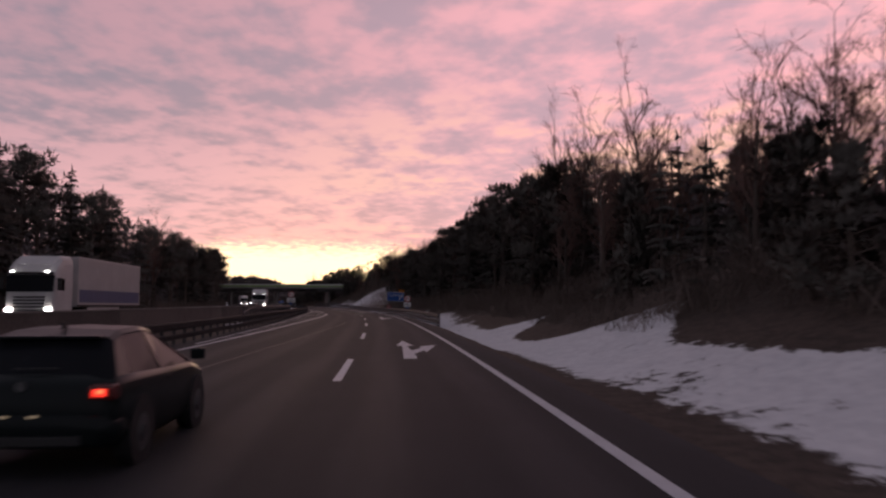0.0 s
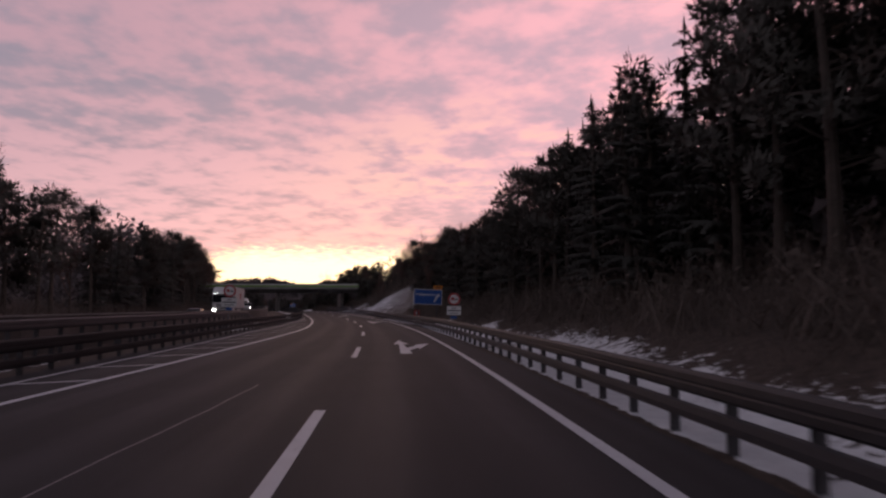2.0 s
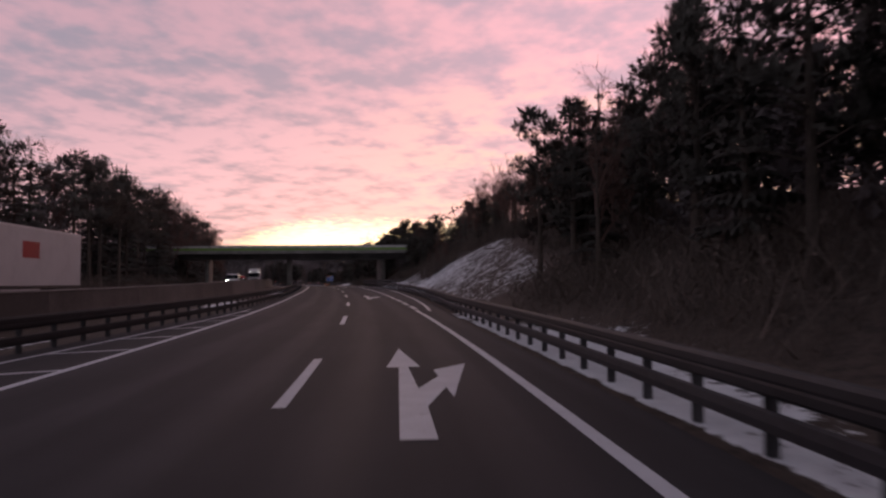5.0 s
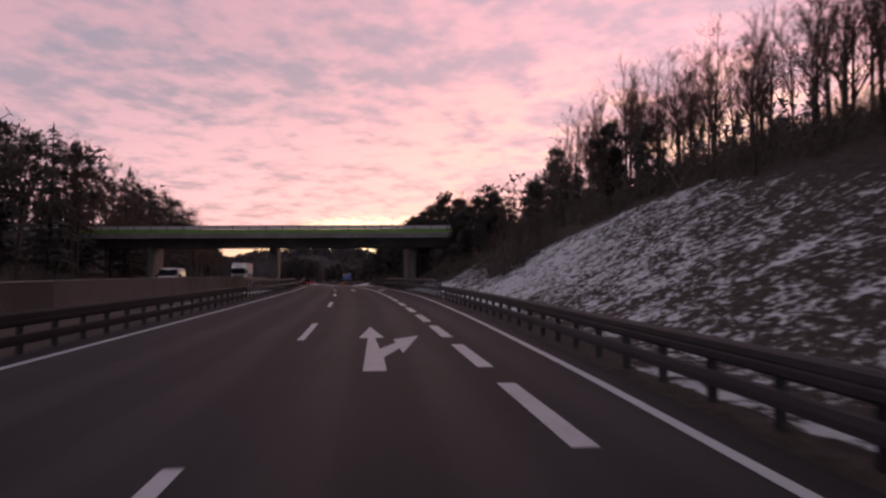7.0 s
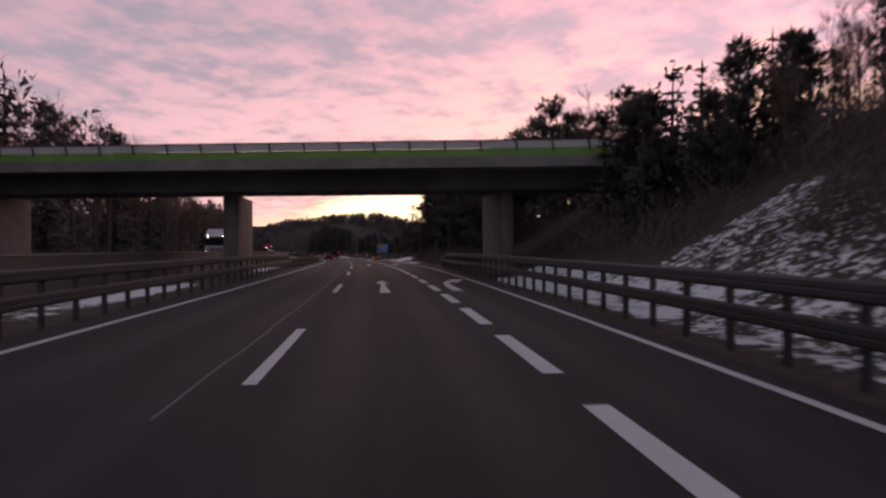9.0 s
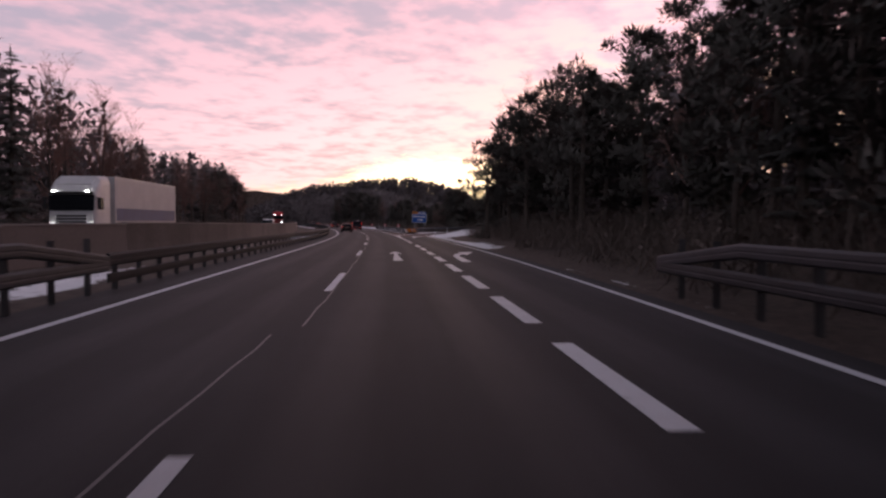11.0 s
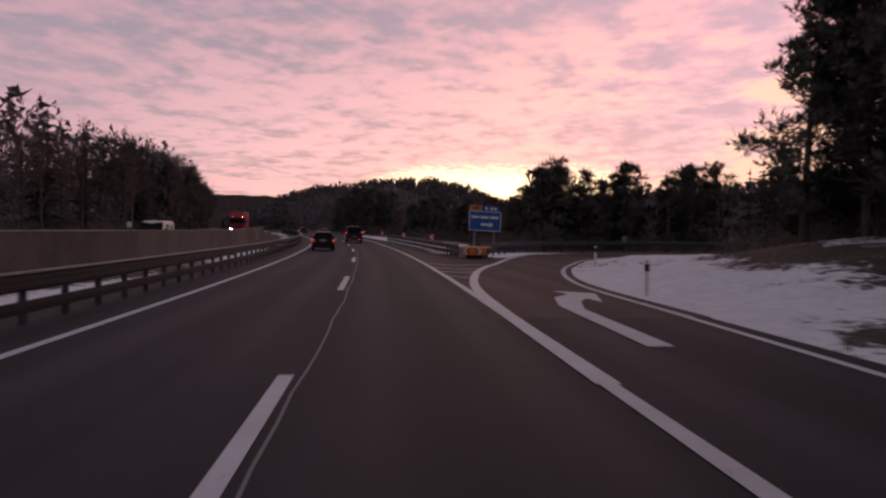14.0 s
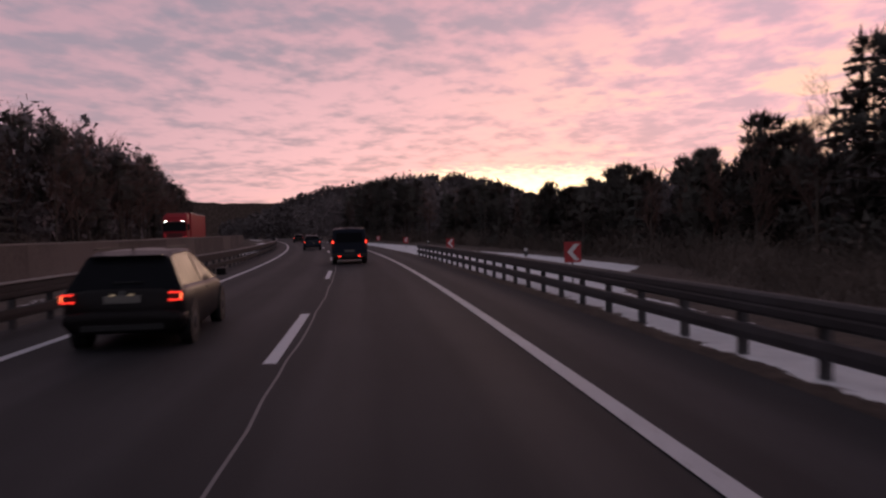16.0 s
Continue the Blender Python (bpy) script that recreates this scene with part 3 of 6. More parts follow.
def build_ground():
    us = np.concatenate([[-110, -90, -74, -60, -50, -42, -37, -34, -31, -28.5, -26, -24.5, -23, -17, -12.0, -11.3], np.arange(-10.8, -4.0, 0.6), [-3, 0, 3, 4.2], np.arange(4.6, 24.1, 0.42),
                         [25, 26.5, 28, 30, 33, 36, 40, 45, 51, 58, 66, 76, 90, 110]])
    ss = np.concatenate([np.arange(-240, -20, 12.0), np.arange(-20, 0, 1.0), np.arange(0, 50, 0.5), np.arange(50, 140, 1.0), np.arange(140, 250, 0.6), np.arange(250, 440, 1.0), np.arange(440, 860, 6.0)])
    s, u = np.meshgrid(ss, us, indexing="ij")
    pts = road_point(s, u, ground_z(s, u)).reshape(-1, 3)
    n = len(us)
    snow = snow_amount(s, u).ravel()
    faces = [(i * n + j, i * n + j + 1, (i + 1) * n + j + 1, (i + 1) * n + j) for i in range(len(ss) - 1) for j in range(n - 1)]
    # out to the horizon
    k = len(ss)
    ring = [j for j in range(n)] + [i * n + n - 1 for i in range(1, k)] + [(k - 1) * n + j for j in range(n - 2, -1, -1)] + [i * n for i in range(k - 2, 0, -1)]
    mid = road_point(310.0, 0.0)
    verts = [tuple(p) for p in pts]
    extra = []
    for dist in (900.0, 3600.0):
        start = len(verts)
        for q in ring:
            v = pts[q] - mid
            v = v / (np.hypot(v[0], v[1]) + 1e-6)
            verts.append((mid[0] + v[0] * dist, mid[1] + v[1] * dist, mid[2] - 2.0))
            extra.append(0.1)
        for q in range(len(ring)):
            w = (q + 1) % len(ring)
            if dist == 900.0:
                faces.append((ring[q], start + q, start + w, ring[w]))
            else:
                faces.append((prev + q, start + q, start + w, prev + w))
        prev = start
    ob = mesh_object("ground", verts, faces, M_GROUND, smooth=True)
    at = ob.data.attributes.new("snow", "FLOAT", "POINT")
    at.data.foreach_set("value", np.concatenate([snow, np.array(extra)]))
    tagged(ob, "dead-grass verges and banks with patches of old snow", "ground", kind="structure")


build_ground()

# ---- carriageways ----
S_ROAD = np.concatenate([np.arange(-240, 0, 8.0), np.arange(0, 480, 2.0), np.arange(480, 840, 6.0)])
tagged(flat_strip("road", S_ROAD, lambda s: RAIL_L(s) - 0.1, ASPHALT_R, 0.0, M_ROAD, across=8), "dark worn asphalt carriageway with paler wheel tracks", "road", kind="structure")
tagged(flat_strip("road_far", S_ROAD, -23.2, -12.0, 0.30, M_ROAD, across=4), "asphalt carriageway of the opposite direction behind a wall", "road", kind="structure")

RAMP_IN = [(333, 7.0), (340, 7.1), (344.5, 7.65), (348.5, 8.55), (351.7, 9.5), (354.8, 10.7), (360, 12.9), (364, 16.0), (365.2, 19.5), (365.6, 26), (365, 40), (363, 66)]
RAMP_OUT = [(333, 3.7), (341, 3.9), (347.7, 4.9), (352.3, 6.0), (356, 7.2), (361, 8.7), (366.5, 10.8), (370.5, 13.2), (372.6, 18), (373, 26), (372.5, 40), (370.5, 66)]


def fine_line(pts, n=8):
    """Catmull-Rom through (s, u) points."""
    a = np.array([pts[0]] + list(pts) + [pts[-1]], float)
    out = []
    for i in range(1, len(a) - 2):
        for k in range(n):
            t = k / n
            out.append(0.5 * ((2 * a[i]) + (-a[i - 1] + a[i + 1]) * t + (2 * a[i - 1] - 5 * a[i] + 4 * a[i + 1] - a[i + 2]) * t * t + (-a[i - 1] + 3 * a[i] - 3 * a[i + 1] + a[i + 2]) * t ** 3))
    out.append(a[-2])
    return np.array(out)


def build_ramp():
    a, b = fine_line(RAMP_IN), fine_line(RAMP_OUT)
    across = 5
    verts, uv = [], []
    for (s1, u1), (s2, u2) in zip(a, b):
        v = np.array([s2 - s1, u2 - u1])
        v = v / (np.hypot(*v) + 1e-6)
        s1, u1 = s1 - v[0] * 0.45, u1 - v[1] * 0.45
        s2, u2 = s2 + v[0] * 0.5, u2 + v[1] * 0.5
        for j in range(across + 1):
            t = j / across
            s, u = s1 + (s2 - s1) * t, u1 + (u2 - u1) * t
            verts.append(P(s, u, 0.006))
            uv.append((u, s))
    n = across + 1
    faces = [(i * n + j + 1, i * n + j, (i + 1) * n + j, (i + 1) * n + j + 1) for i in range(len(a) - 1) for j in range(across)]
    ob = mesh_object("road_ramp", verts, faces, M_ROAD2)
    lay = ob.data.uv_layers.new(name="su")
    for loop in ob.data.loops:
        lay.data[loop.index].uv = uv[loop.vertex_index]
    tagged(ob, "reddish asphalt exit ramp bending away to the right", "road", kind="structure")
    # the nose between ramp and carriageway
    tagged(polygon_on_road("road_nose", [(341, 3.65), (347.7, 4.6), (353, 5.9), (361, 8.4), (364, 9.4), (364.5, 7.4), (366.5, 5.9), (369.5, 5.6), (369.5, 3.65)], 0.003, M_ROAD2), "reddish asphalt nose between ramp and carriageway", "road", kind="structure")


build_ramp()

# ---- painted markings ----
marks = root("road_markings", label="worn white road markings on dark asphalt", category="road marking", kind="structure")
ZM = 0.008
for k in range(-3, 26):
    s0 = 15.7 + 18 * k
    flat_strip("lane_dash", np.linspace(s0, s0 + 6, 4), -0.09, 0.09, ZM, M_PAINT, marks)


def band(line, half):
    return (lambda s: line(s) - half), (lambda s: line(s) + half)


flat_strip("edge_line", np.arange(-60, 560, 3.0), *band(LINE_L, 0.09), ZM, M_PAINT, marks)
flat_strip("edge_line", np.arange(-60, 155, 3.0), *band(LINE_R, 0.09), ZM, M_PAINT, marks)
flat_strip("edge_line", np.arange(307.4, 560, 3.0), *band(LINE_R, 0.10), ZM + 0.004, M_PAINT, marks)
flat_strip("edge_line", np.arange(152, 337, 2.0), *band(EXIT_R, 0.08), ZM, M_PAINT, marks)
for k in range(-2, 23):
    s1 = 170.2 + 6 * k
    flat_strip("block_dash", np.linspace(s1 - 4.1, s1, 3), *band(BLOCKS, 0.14), ZM, M_PAINT, marks)
for side, half in ((RAMP_IN, 0.09), ([(327, 3.5), (334, 3.56)] + RAMP_OUT[1:], 0.14)):
    pts = fine_line(side)
    tan = np.gradient(pts, axis=0)
    tan /= np.hypot(tan[:, 0], tan[:, 1])[:, None] + 1e-9
    nor = np.stack([-tan[:, 1], tan[:, 0]], axis=1)
    verts = [P(*(p + q * w), 0.016) for p, q in zip(pts, nor) for w in (-half, half)]
    mesh_object("ramp_line", verts, [(2 * i, 2 * i + 1, 2 * i + 3, 2 * i + 2) for i in range(len(pts) - 1)], M_PAINT, marks)
for s0, s1, u1 in ((346.2, 345.5, 4.6), (349.0, 348.5, 5.15), (352.0, 351.0, 5.6), (355.5, 354.4, 6.5)):
    polygon_on_road("chevron_bar", [(s0 - 0.12, 3.5), (s1 - 0.5, (3.5 + u1) / 2), (s1 - 0.12, u1), (s1 + 0.12, u1), (s1 - 0.26, (3.5 + u1) / 2), (s0 + 0.12, 3.5)], 0.015, M_PAINT, marks)
for k in range(28):
    s0 = 36.0 + 4.35 * k
    uo, ui = RAIL_L(s0) + 0.75, LINE_L(s0 + 2) - 0.05
    if ui - uo > 0.4:
        slant = 0.55 * (ui - uo)
        polygon_on_road("hatch_bar", [(s0 - 0.11, uo), (s0 + slant - 0.11, ui), (s0 + slant + 0.11, ui), (s0 + 0.11, uo)], ZM, M_PAINT, marks)
flat_strip("hatch_line", np.arange(30, 158, 3.0), lambda s: RAIL_L(s) + 0.68, lambda s: RAIL_L(s) + 0.80, ZM, M_PAINT, marks)


def straight_arrow(s, u):
    pts = [(s, u - 0.20), (s, u + 0.20), (s + 6.9, u + 0.07), (s + 6.9, u + 0.33), (s + 9.9, u), (s + 6.9, u - 0.33), (s + 6.9, u - 0.07)]
    polygon_on_road("straight_arrow", pts, ZM + 0.002, M_PAINT, marks)


def split_arrow(s, u):
    pts = [(0, -0.20), (0, 0.20), (2.0, 0.20), (3.7, 0.58), (2.72, 0.61), (6.85, 1.22), (5.87, 0.53), (5.0, 0.555), (3.6, 0.15), (6.38, 0.09), (6.4, 0.32), (10.15, 0.01), (6.35, -0.32), (6.36, -0.09)]
    polygon_on_road("split_arrow", [(s + a, u + b) for a, b in pts], ZM + 0.002, M_PAINT, marks)


def bent_arrow(s, u):
    pts = [(0, -0.19), (0, 0.19), (2.4, 0.20), (5.0, 0.20), (6.2, 0.36), (7.0, 0.63), (5.97, 0.68), (10.0, 1.45), (9.42, 0.55), (8.2, 0.59), (7.5, 0.27), (6.43, 0.09), (5.0, -0.06), (2.4, -0.16)]
    polygon_on_road("bent_arrow", [(s + a, u + b) for a, b in pts], ZM + 0.006, M_PAINT, marks)


for s in (21.7, 71.4, 121.6, 171.75):
    split_arrow(s, 1.73)
for s in (231.1, 280.8):
    straight_arrow(s, 1.82)
bent_arrow(232.0, 4.52)
bent_arrow(279.6, 4.5)
polygon_on_road("bent_arrow", [(329.5, 4.85), (329.5, 5.25), (334.5, 5.35), (336.2, 5.75), (337.0, 6.1), (336.0, 6.2), (338.4, 6.75), (339.2, 5.8), (338.2, 5.95), (337.2, 5.35), (335.2, 4.98)], 0.018, M_PAINT, marks)
for pts in ([(-20, -4.6), (21, -3.5), (40, -2.6), (62, -1.6)], [(212, -0.62), (222, -0.62), (243, -0.6), (262, -0.25)], [(262, 0.1), (292, 0.12), (337, 0.22), (354, 0.2), (384, 0.22), (430, 0.2)]):
    c = curve(*pts)
    wob = (lambda c: (lambda s: c(s) + 0.02 * np.sin(s * 0.9) + 0.012 * np.sin(s * 2.3)))(c)
    flat_strip("sealed_joint", np.arange(pts[0][0], pts[-1][0], 1.2), *band(wob, 0.016), 0.005, M_SEAL, marks)


# ---- guard rails ----
W_BEAM = [(-0.04, 0.0), (0.0, 0.015), (0.032, 0.05), (0.036, 0.13), (0.028, 0.16), (0.036, 0.19), (0.032, 0.27), (0.0, 0.305), (-0.04, 0.32), (-0.052, 0.32), (-0.052, 0.0)]
POST_MESH = {}


def post_mesh(h):
    if h not in POST_MESH:
        b = join_bm(box_bm(0.10, 0.012, h + 0.35, (0, -0.05, h / 2 - 0.17)), box_bm(0.10, 0.012, h + 0.35, (0, 0.05, h / 2 - 0.17)), box_bm(0.012, 0.10, h + 0.35, (0, 0, h / 2 - 0.17)))
        me = bpy.data.meshes.new("rail_post")
        b.to_mesh(me)
        b.free()
        me.materials.append(M_POST)
        POST_MESH[h] = me
    return POST_MESH[h]


def sweep_line(name, pts, profile, mat, parent):
    """Extrude a (side, z) profile along 3D points; side is to the right of travel."""
    pts = np.asarray(pts)
    tan = np.gradient(pts[:, :2], axis=0)
    tan /= np.hypot(tan[:, 0], tan[:, 1])[:, None]
    nor = np.stack([tan[:, 1], -tan[:, 0]], axis=1)
    n = len(profile)
    verts = [(p[0] + q[0] * a, p[1] + q[1] * a, p[2] + z) for p, q in zip(pts, nor) for a, z in profile]
    faces = [(i * n + j, i * n + (j + 1) % n, (i + 1) * n + (j + 1) % n, (i + 1) * n + j) for i in range(len(pts) - 1) for j in range(n)]
    faces += [tuple(range(n - 1, -1, -1)), tuple((len(pts) - 1) * n + j for j in range(n))]
    return mesh_object(name, verts, faces, mat, parent)


def guard_rail(su, face, label, tiers=((0.53, 0.95),), post_h=0.82, gap=1.72, low=True, mat=None):
    """su: (s, u) points a metre or two apart; face: +1 when the beam faces right of travel."""
    rail = root("guard_rail", label=label, category="guard rail", kind="structure")
    su = np.asarray(su, float)
    pts = road_point(su[:, 0], su[:, 1], 0.0)
    for z0, f in tiers:
        line = pts.copy()
        if z0 > 0.8:  # the upper beam comes down to the lower one at its ends
            run = np.minimum(su[:, 0] - su[0, 0], su[-1, 0] - su[:, 0])
            line[:, 2] -= (z0 - 0.56) * (1 - smooth(run, 0.0, 4.0))
        sweep_line("rail_beam", line, [(face * (a + 0.09), z0 + z * f) for a, z in W_BEAM], mat or M_STEEL, rail)
    if low:
        sweep_line("lower_beam", pts, [(face * a, z) for a, z in ((0.04, 0.19), (0.09, 0.21), (0.10, 0.30), (0.09, 0.39), (0.04, 0.41))], mat or M_STEEL, rail)
    length = np.concatenate([[0], np.cumsum(np.hypot(*np.diff(pts[:, :2], axis=0).T))])
    for d in np.arange(0.6, length[-1], gap):
        p = [float(np.interp(d, length, pts[:, k])) for k in range(3)]
        q = [float(np.interp(d + 0.3, length, pts[:, k])) for k in range(3)]
        post = new("rail_post", post_mesh(post_h))
        post.parent = rail
        post.matrix_world = Matrix.Translation(p) @ Matrix.Rotation(math.atan2(q[1] - p[1], q[0] - p[0]) - math.pi / 2, 4, "Z") @ Matrix.Rotation(random.uniform(-0.02, 0.02), 4, "X")
    return rail


def along(line, s0, s1, ds=2.0):
    ss = np.arange(s0, s1 + 0.01, ds)
    return np.stack([ss, line(ss)], axis=1)


guard_rail(along(RAIL_L, -40, 206), 1, "dark steel guard rail along the snowy median", tiers=((0.57, 0.95),), post_h=0.86, mat=M_STEEL_D)
guard_rail(along(RAIL_L, 206, 268), 1, "two-tier galvanised steel guard rail before the bridge pier", tiers=((0.46, 0.85), (0.96, 0.85)), post_h=1.23, low=False)
median_rail = guard_rail(along(RAIL_L, 268, 520), 1, "dark steel guard rail along the snowy median", tiers=((0.57, 0.95),), post_h=0.86, mat=M_STEEL_D)
guard_rail(along(RAIL_R, 50, 207), -1, "grey galvanised steel guard rail at the foot of the bank")
guard_rail(along(RAIL_R, 207, 268), -1, "two-tier galvanised steel guard rail beside the bridge pier", tiers=((0.46, 0.85), (0.96, 0.85)), post_h=1.23, low=False)
guard_rail(along(curve((362.4, 6.15), (364, 6.2), (368, 6.15), (380, 6.05), (410, 5.9), (470, 5.8)), 362.6, 418), -1, "grey galvanised steel guard rail with snow beneath it")
guard_rail(fine_line([(364, 7.6), (368, 9.3), (372, 11.4), (374.4, 14.9), (375.2, 20.5), (375, 40), (373, 64)], 10), 1, "galvanised steel guard rail curving with the exit ramp", low=False)

# paler flat strip on top of the median rail from s = 326
cap = along(RAIL_L, 326, 520)
sweep_line("rail_top", road_point(cap[:, 0], cap[:, 1], 0.0), [(0.02, 0.88), (0.14, 0.88), (0.14, 0.915), (0.02, 0.915)], M_GREY, median_rail)

# wall between the carriageways: dark panels under a much paler cap
wall = root("median_wall", label="long stained grey concrete wall beside the far carriageway", category="wall", kind="structure")
for k in range(-4, 48):
    s0 = k * 12.0
    zt = float(np.interp(s0, [170, 220, 262, 290], [1.28, 1.36, 1.40, 1.52]))
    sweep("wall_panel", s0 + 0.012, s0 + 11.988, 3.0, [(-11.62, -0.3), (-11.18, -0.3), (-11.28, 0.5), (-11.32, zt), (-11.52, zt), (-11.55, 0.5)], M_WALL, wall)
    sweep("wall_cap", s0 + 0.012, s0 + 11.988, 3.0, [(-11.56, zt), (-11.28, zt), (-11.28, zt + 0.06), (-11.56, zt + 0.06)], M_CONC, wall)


# ---- the bridge over the motorway ----
def deck_point(u, d, z):
    return P(244.6 - 0.17 * u + d, u, z)


def deck_bar(name, u0, u1, prof, mat, parent, label="", n=12):
    """A bar across the motorway with a (d, z) section."""
    us = np.linspace(u0, u1, n)
    m = len(prof)
    verts = [deck_point(u, d, z) for u in us for d, z in prof]
    faces = [(i * m + j, i * m + (j + 1) % m, (i + 1) * m + (j + 1) % m, (i + 1) * m + j) for i in range(n - 1) for j in range(m)]
    faces += [tuple(range(m - 1, -1, -1)), tuple((n - 1) * m + j for j in range(m))]
    return mesh_object(name, verts, faces, mat, parent, label)


bridge = root("road_bridge", label="concrete overbridge with a green-banded pale parapet", category="bridge", kind="structure")
U0, U1 = -44.0, 31.0
deck_bar("deck_slab", U0, U1, [(0.12, 5.98), (9.9, 5.98), (9.9, 6.3), (0.12, 6.3)], M_CONC_D, bridge, "stained concrete deck slab")
deck_bar("edge_beam", U0, U1, [(0.0, 5.85), (0.32, 5.85), (0.32, 6.42), (0.0, 6.42)], M_CONC, bridge, "grey concrete edge beam")
deck_bar("edge_beam", U0, U1, [(9.7, 5.85), (10.0, 5.85), (10.0, 6.42), (9.7, 6.42)], M_CONC, bridge)
deck_bar("box_girder", U0 + 4, U1 - 4, [(2.6, 5.98), (3.2, 4.92), (7.2, 4.92), (7.8, 5.98)], M_CONC_D, bridge, "dark stained concrete girder")
for d0 in (0.05, 9.9):
    deck_bar("green_band", U0, U1, [(d0, 6.43), (d0 + 0.05, 6.43), (d0 + 0.07, 6.84), (d0 + 0.02, 6.84)], M_GREEN, bridge, "green painted steel band")
    deck_bar("parapet_panel", U0, U1, [(d0 + 0.06, 6.86), (d0 + 0.09, 6.86), (d0 + 0.14, 7.24), (d0 + 0.11, 7.24)], M_RAILPALE, bridge, "pale grey parapet panel")
    deck_bar("hand_rail", U0, U1, [(d0 + 0.06, 7.25), (d0 + 0.16, 7.25), (d0 + 0.16, 7.31), (d0 + 0.06, 7.31)], M_POST, bridge)
post_bm = box_bm(0.09, 0.07, 0.62, (0, 0, 0), 0.008, turn=Matrix.Rotation(radians(-9), 4, "Y"))
me_post = bpy.data.meshes.new("parapet_post")
post_bm.to_mesh(me_post)
post_bm.free()
me_post.materials.append(M_POST)
for k in range(40):
    ob = new("parapet_post", me_post)
    ob.parent = bridge
    u = U0 + 0.9 + 1.86 * k
    ob.matrix_world = Matrix.Translation(deck_point(u, -0.01, 6.99)) @ Matrix.Rotation(float(np.interp(248, GS, TH)), 4, "Z")


def wall_pier(s0, s1, u0, u1, top):
    n = 8
    prof = []
    for k in range(n):
        a = math.pi * k / (n - 1)
        prof.append(((u0 + u1) / 2 - math.cos(a) * (u1 - u0) / 2, s0 + 0.35 - math.sin(a) * 0.35))
    for k in range(n):
        a = math.pi * k / (n - 1)
        prof.append(((u0 + u1) / 2 + math.cos(a) * (u1 - u0) / 2, s1 - 0.35 + math.sin(a) * 0.35))
    m = len(prof)
    verts = [P(s, u, z) for z in (-0.4, top) for u, s in prof]
    faces = [(j, (j + 1) % m, m + (j + 1) % m, m + j) for j in range(m)] + [tuple(range(m, 2 * m))]
    return mesh_object("pier", verts, faces, M_CONC, bridge, "tall pale concrete wall pier")


wall_pier(251.6, 258.2, -7.7, -6.75, 4.95)
wall_pier(247.6, 254.2, 8.9, 9.8, 4.95)
wall_pier(251.2, 257.5, -21.9, -21.2, 4.95)
for ua, ub in ((18.5, 20.0), (-35.5, -34.0)):
    deck_bar("abutment", ua, ub, [(0.6, 2.0), (9.4, 2.0), (9.4, 6.0), (0.6, 6.0)], M_CONC_D, bridge, n=3)


# ---- trees ----
def limb(verts, faces, a, b, r0, r1, sides=3):
    """A tapered stick from a to b."""
    a, b = np.asarray(a, float), np.asarray(b, float)
    d = b - a
    L = np.linalg.norm(d) + 1e-9
    d = d / L
    e = np.cross(d, (0.3, 0.5, 0.81))
    e /= np.linalg.norm(e) + 1e-9
    f = np.cross(d, e)
    k = len(verts)
    for p, r in ((a, r0), (b, r1)):
        for j in range(sides):
            t = 2 * math.pi * j / sides
            verts.append(p + r * (math.cos(t) * e + math.sin(t) * f))
    for j in range(sides):
        w = (j + 1) % sides
        faces.append((k + j, k + w, k + sides + w, k + sides + j))


def trunk_of(rng, h, r, bend, sides=7, rings=6, top=0.97):
    verts, faces = [], []
    ox, oy = rng.uniform(-bend, bend, 2)
    for i in range(rings):
        t = i / (rings - 1)
        z = -0.5 + t * (h * top + 0.5)
        cx, cy = ox * t * t + 0.04 * math.sin(5 * t + ox), oy * t * t
        rr = r * (1 - t) ** 0.8 + 0.015 + (0.35 * r if i == 0 else 0)
        for j in range(sides):
            a = 2 * math.pi * j / sides
            verts.append((cx + rr * math.cos(a), cy + rr * math.sin(a), z))
    for i in range(rings - 1):
        for j in range(sides):
            w = (j + 1) % sides
            faces.append((i * sides + j, i * sides + w, (i + 1) * sides + w, (i + 1) * sides + j))
    faces.append(tuple((rings - 1) * sides + j for j in range(sides)))
    return verts, faces, (lambda t: np.array([ox * t * t + 0.04 * math.sin(5 * t + ox), oy * t * t, t * h]))


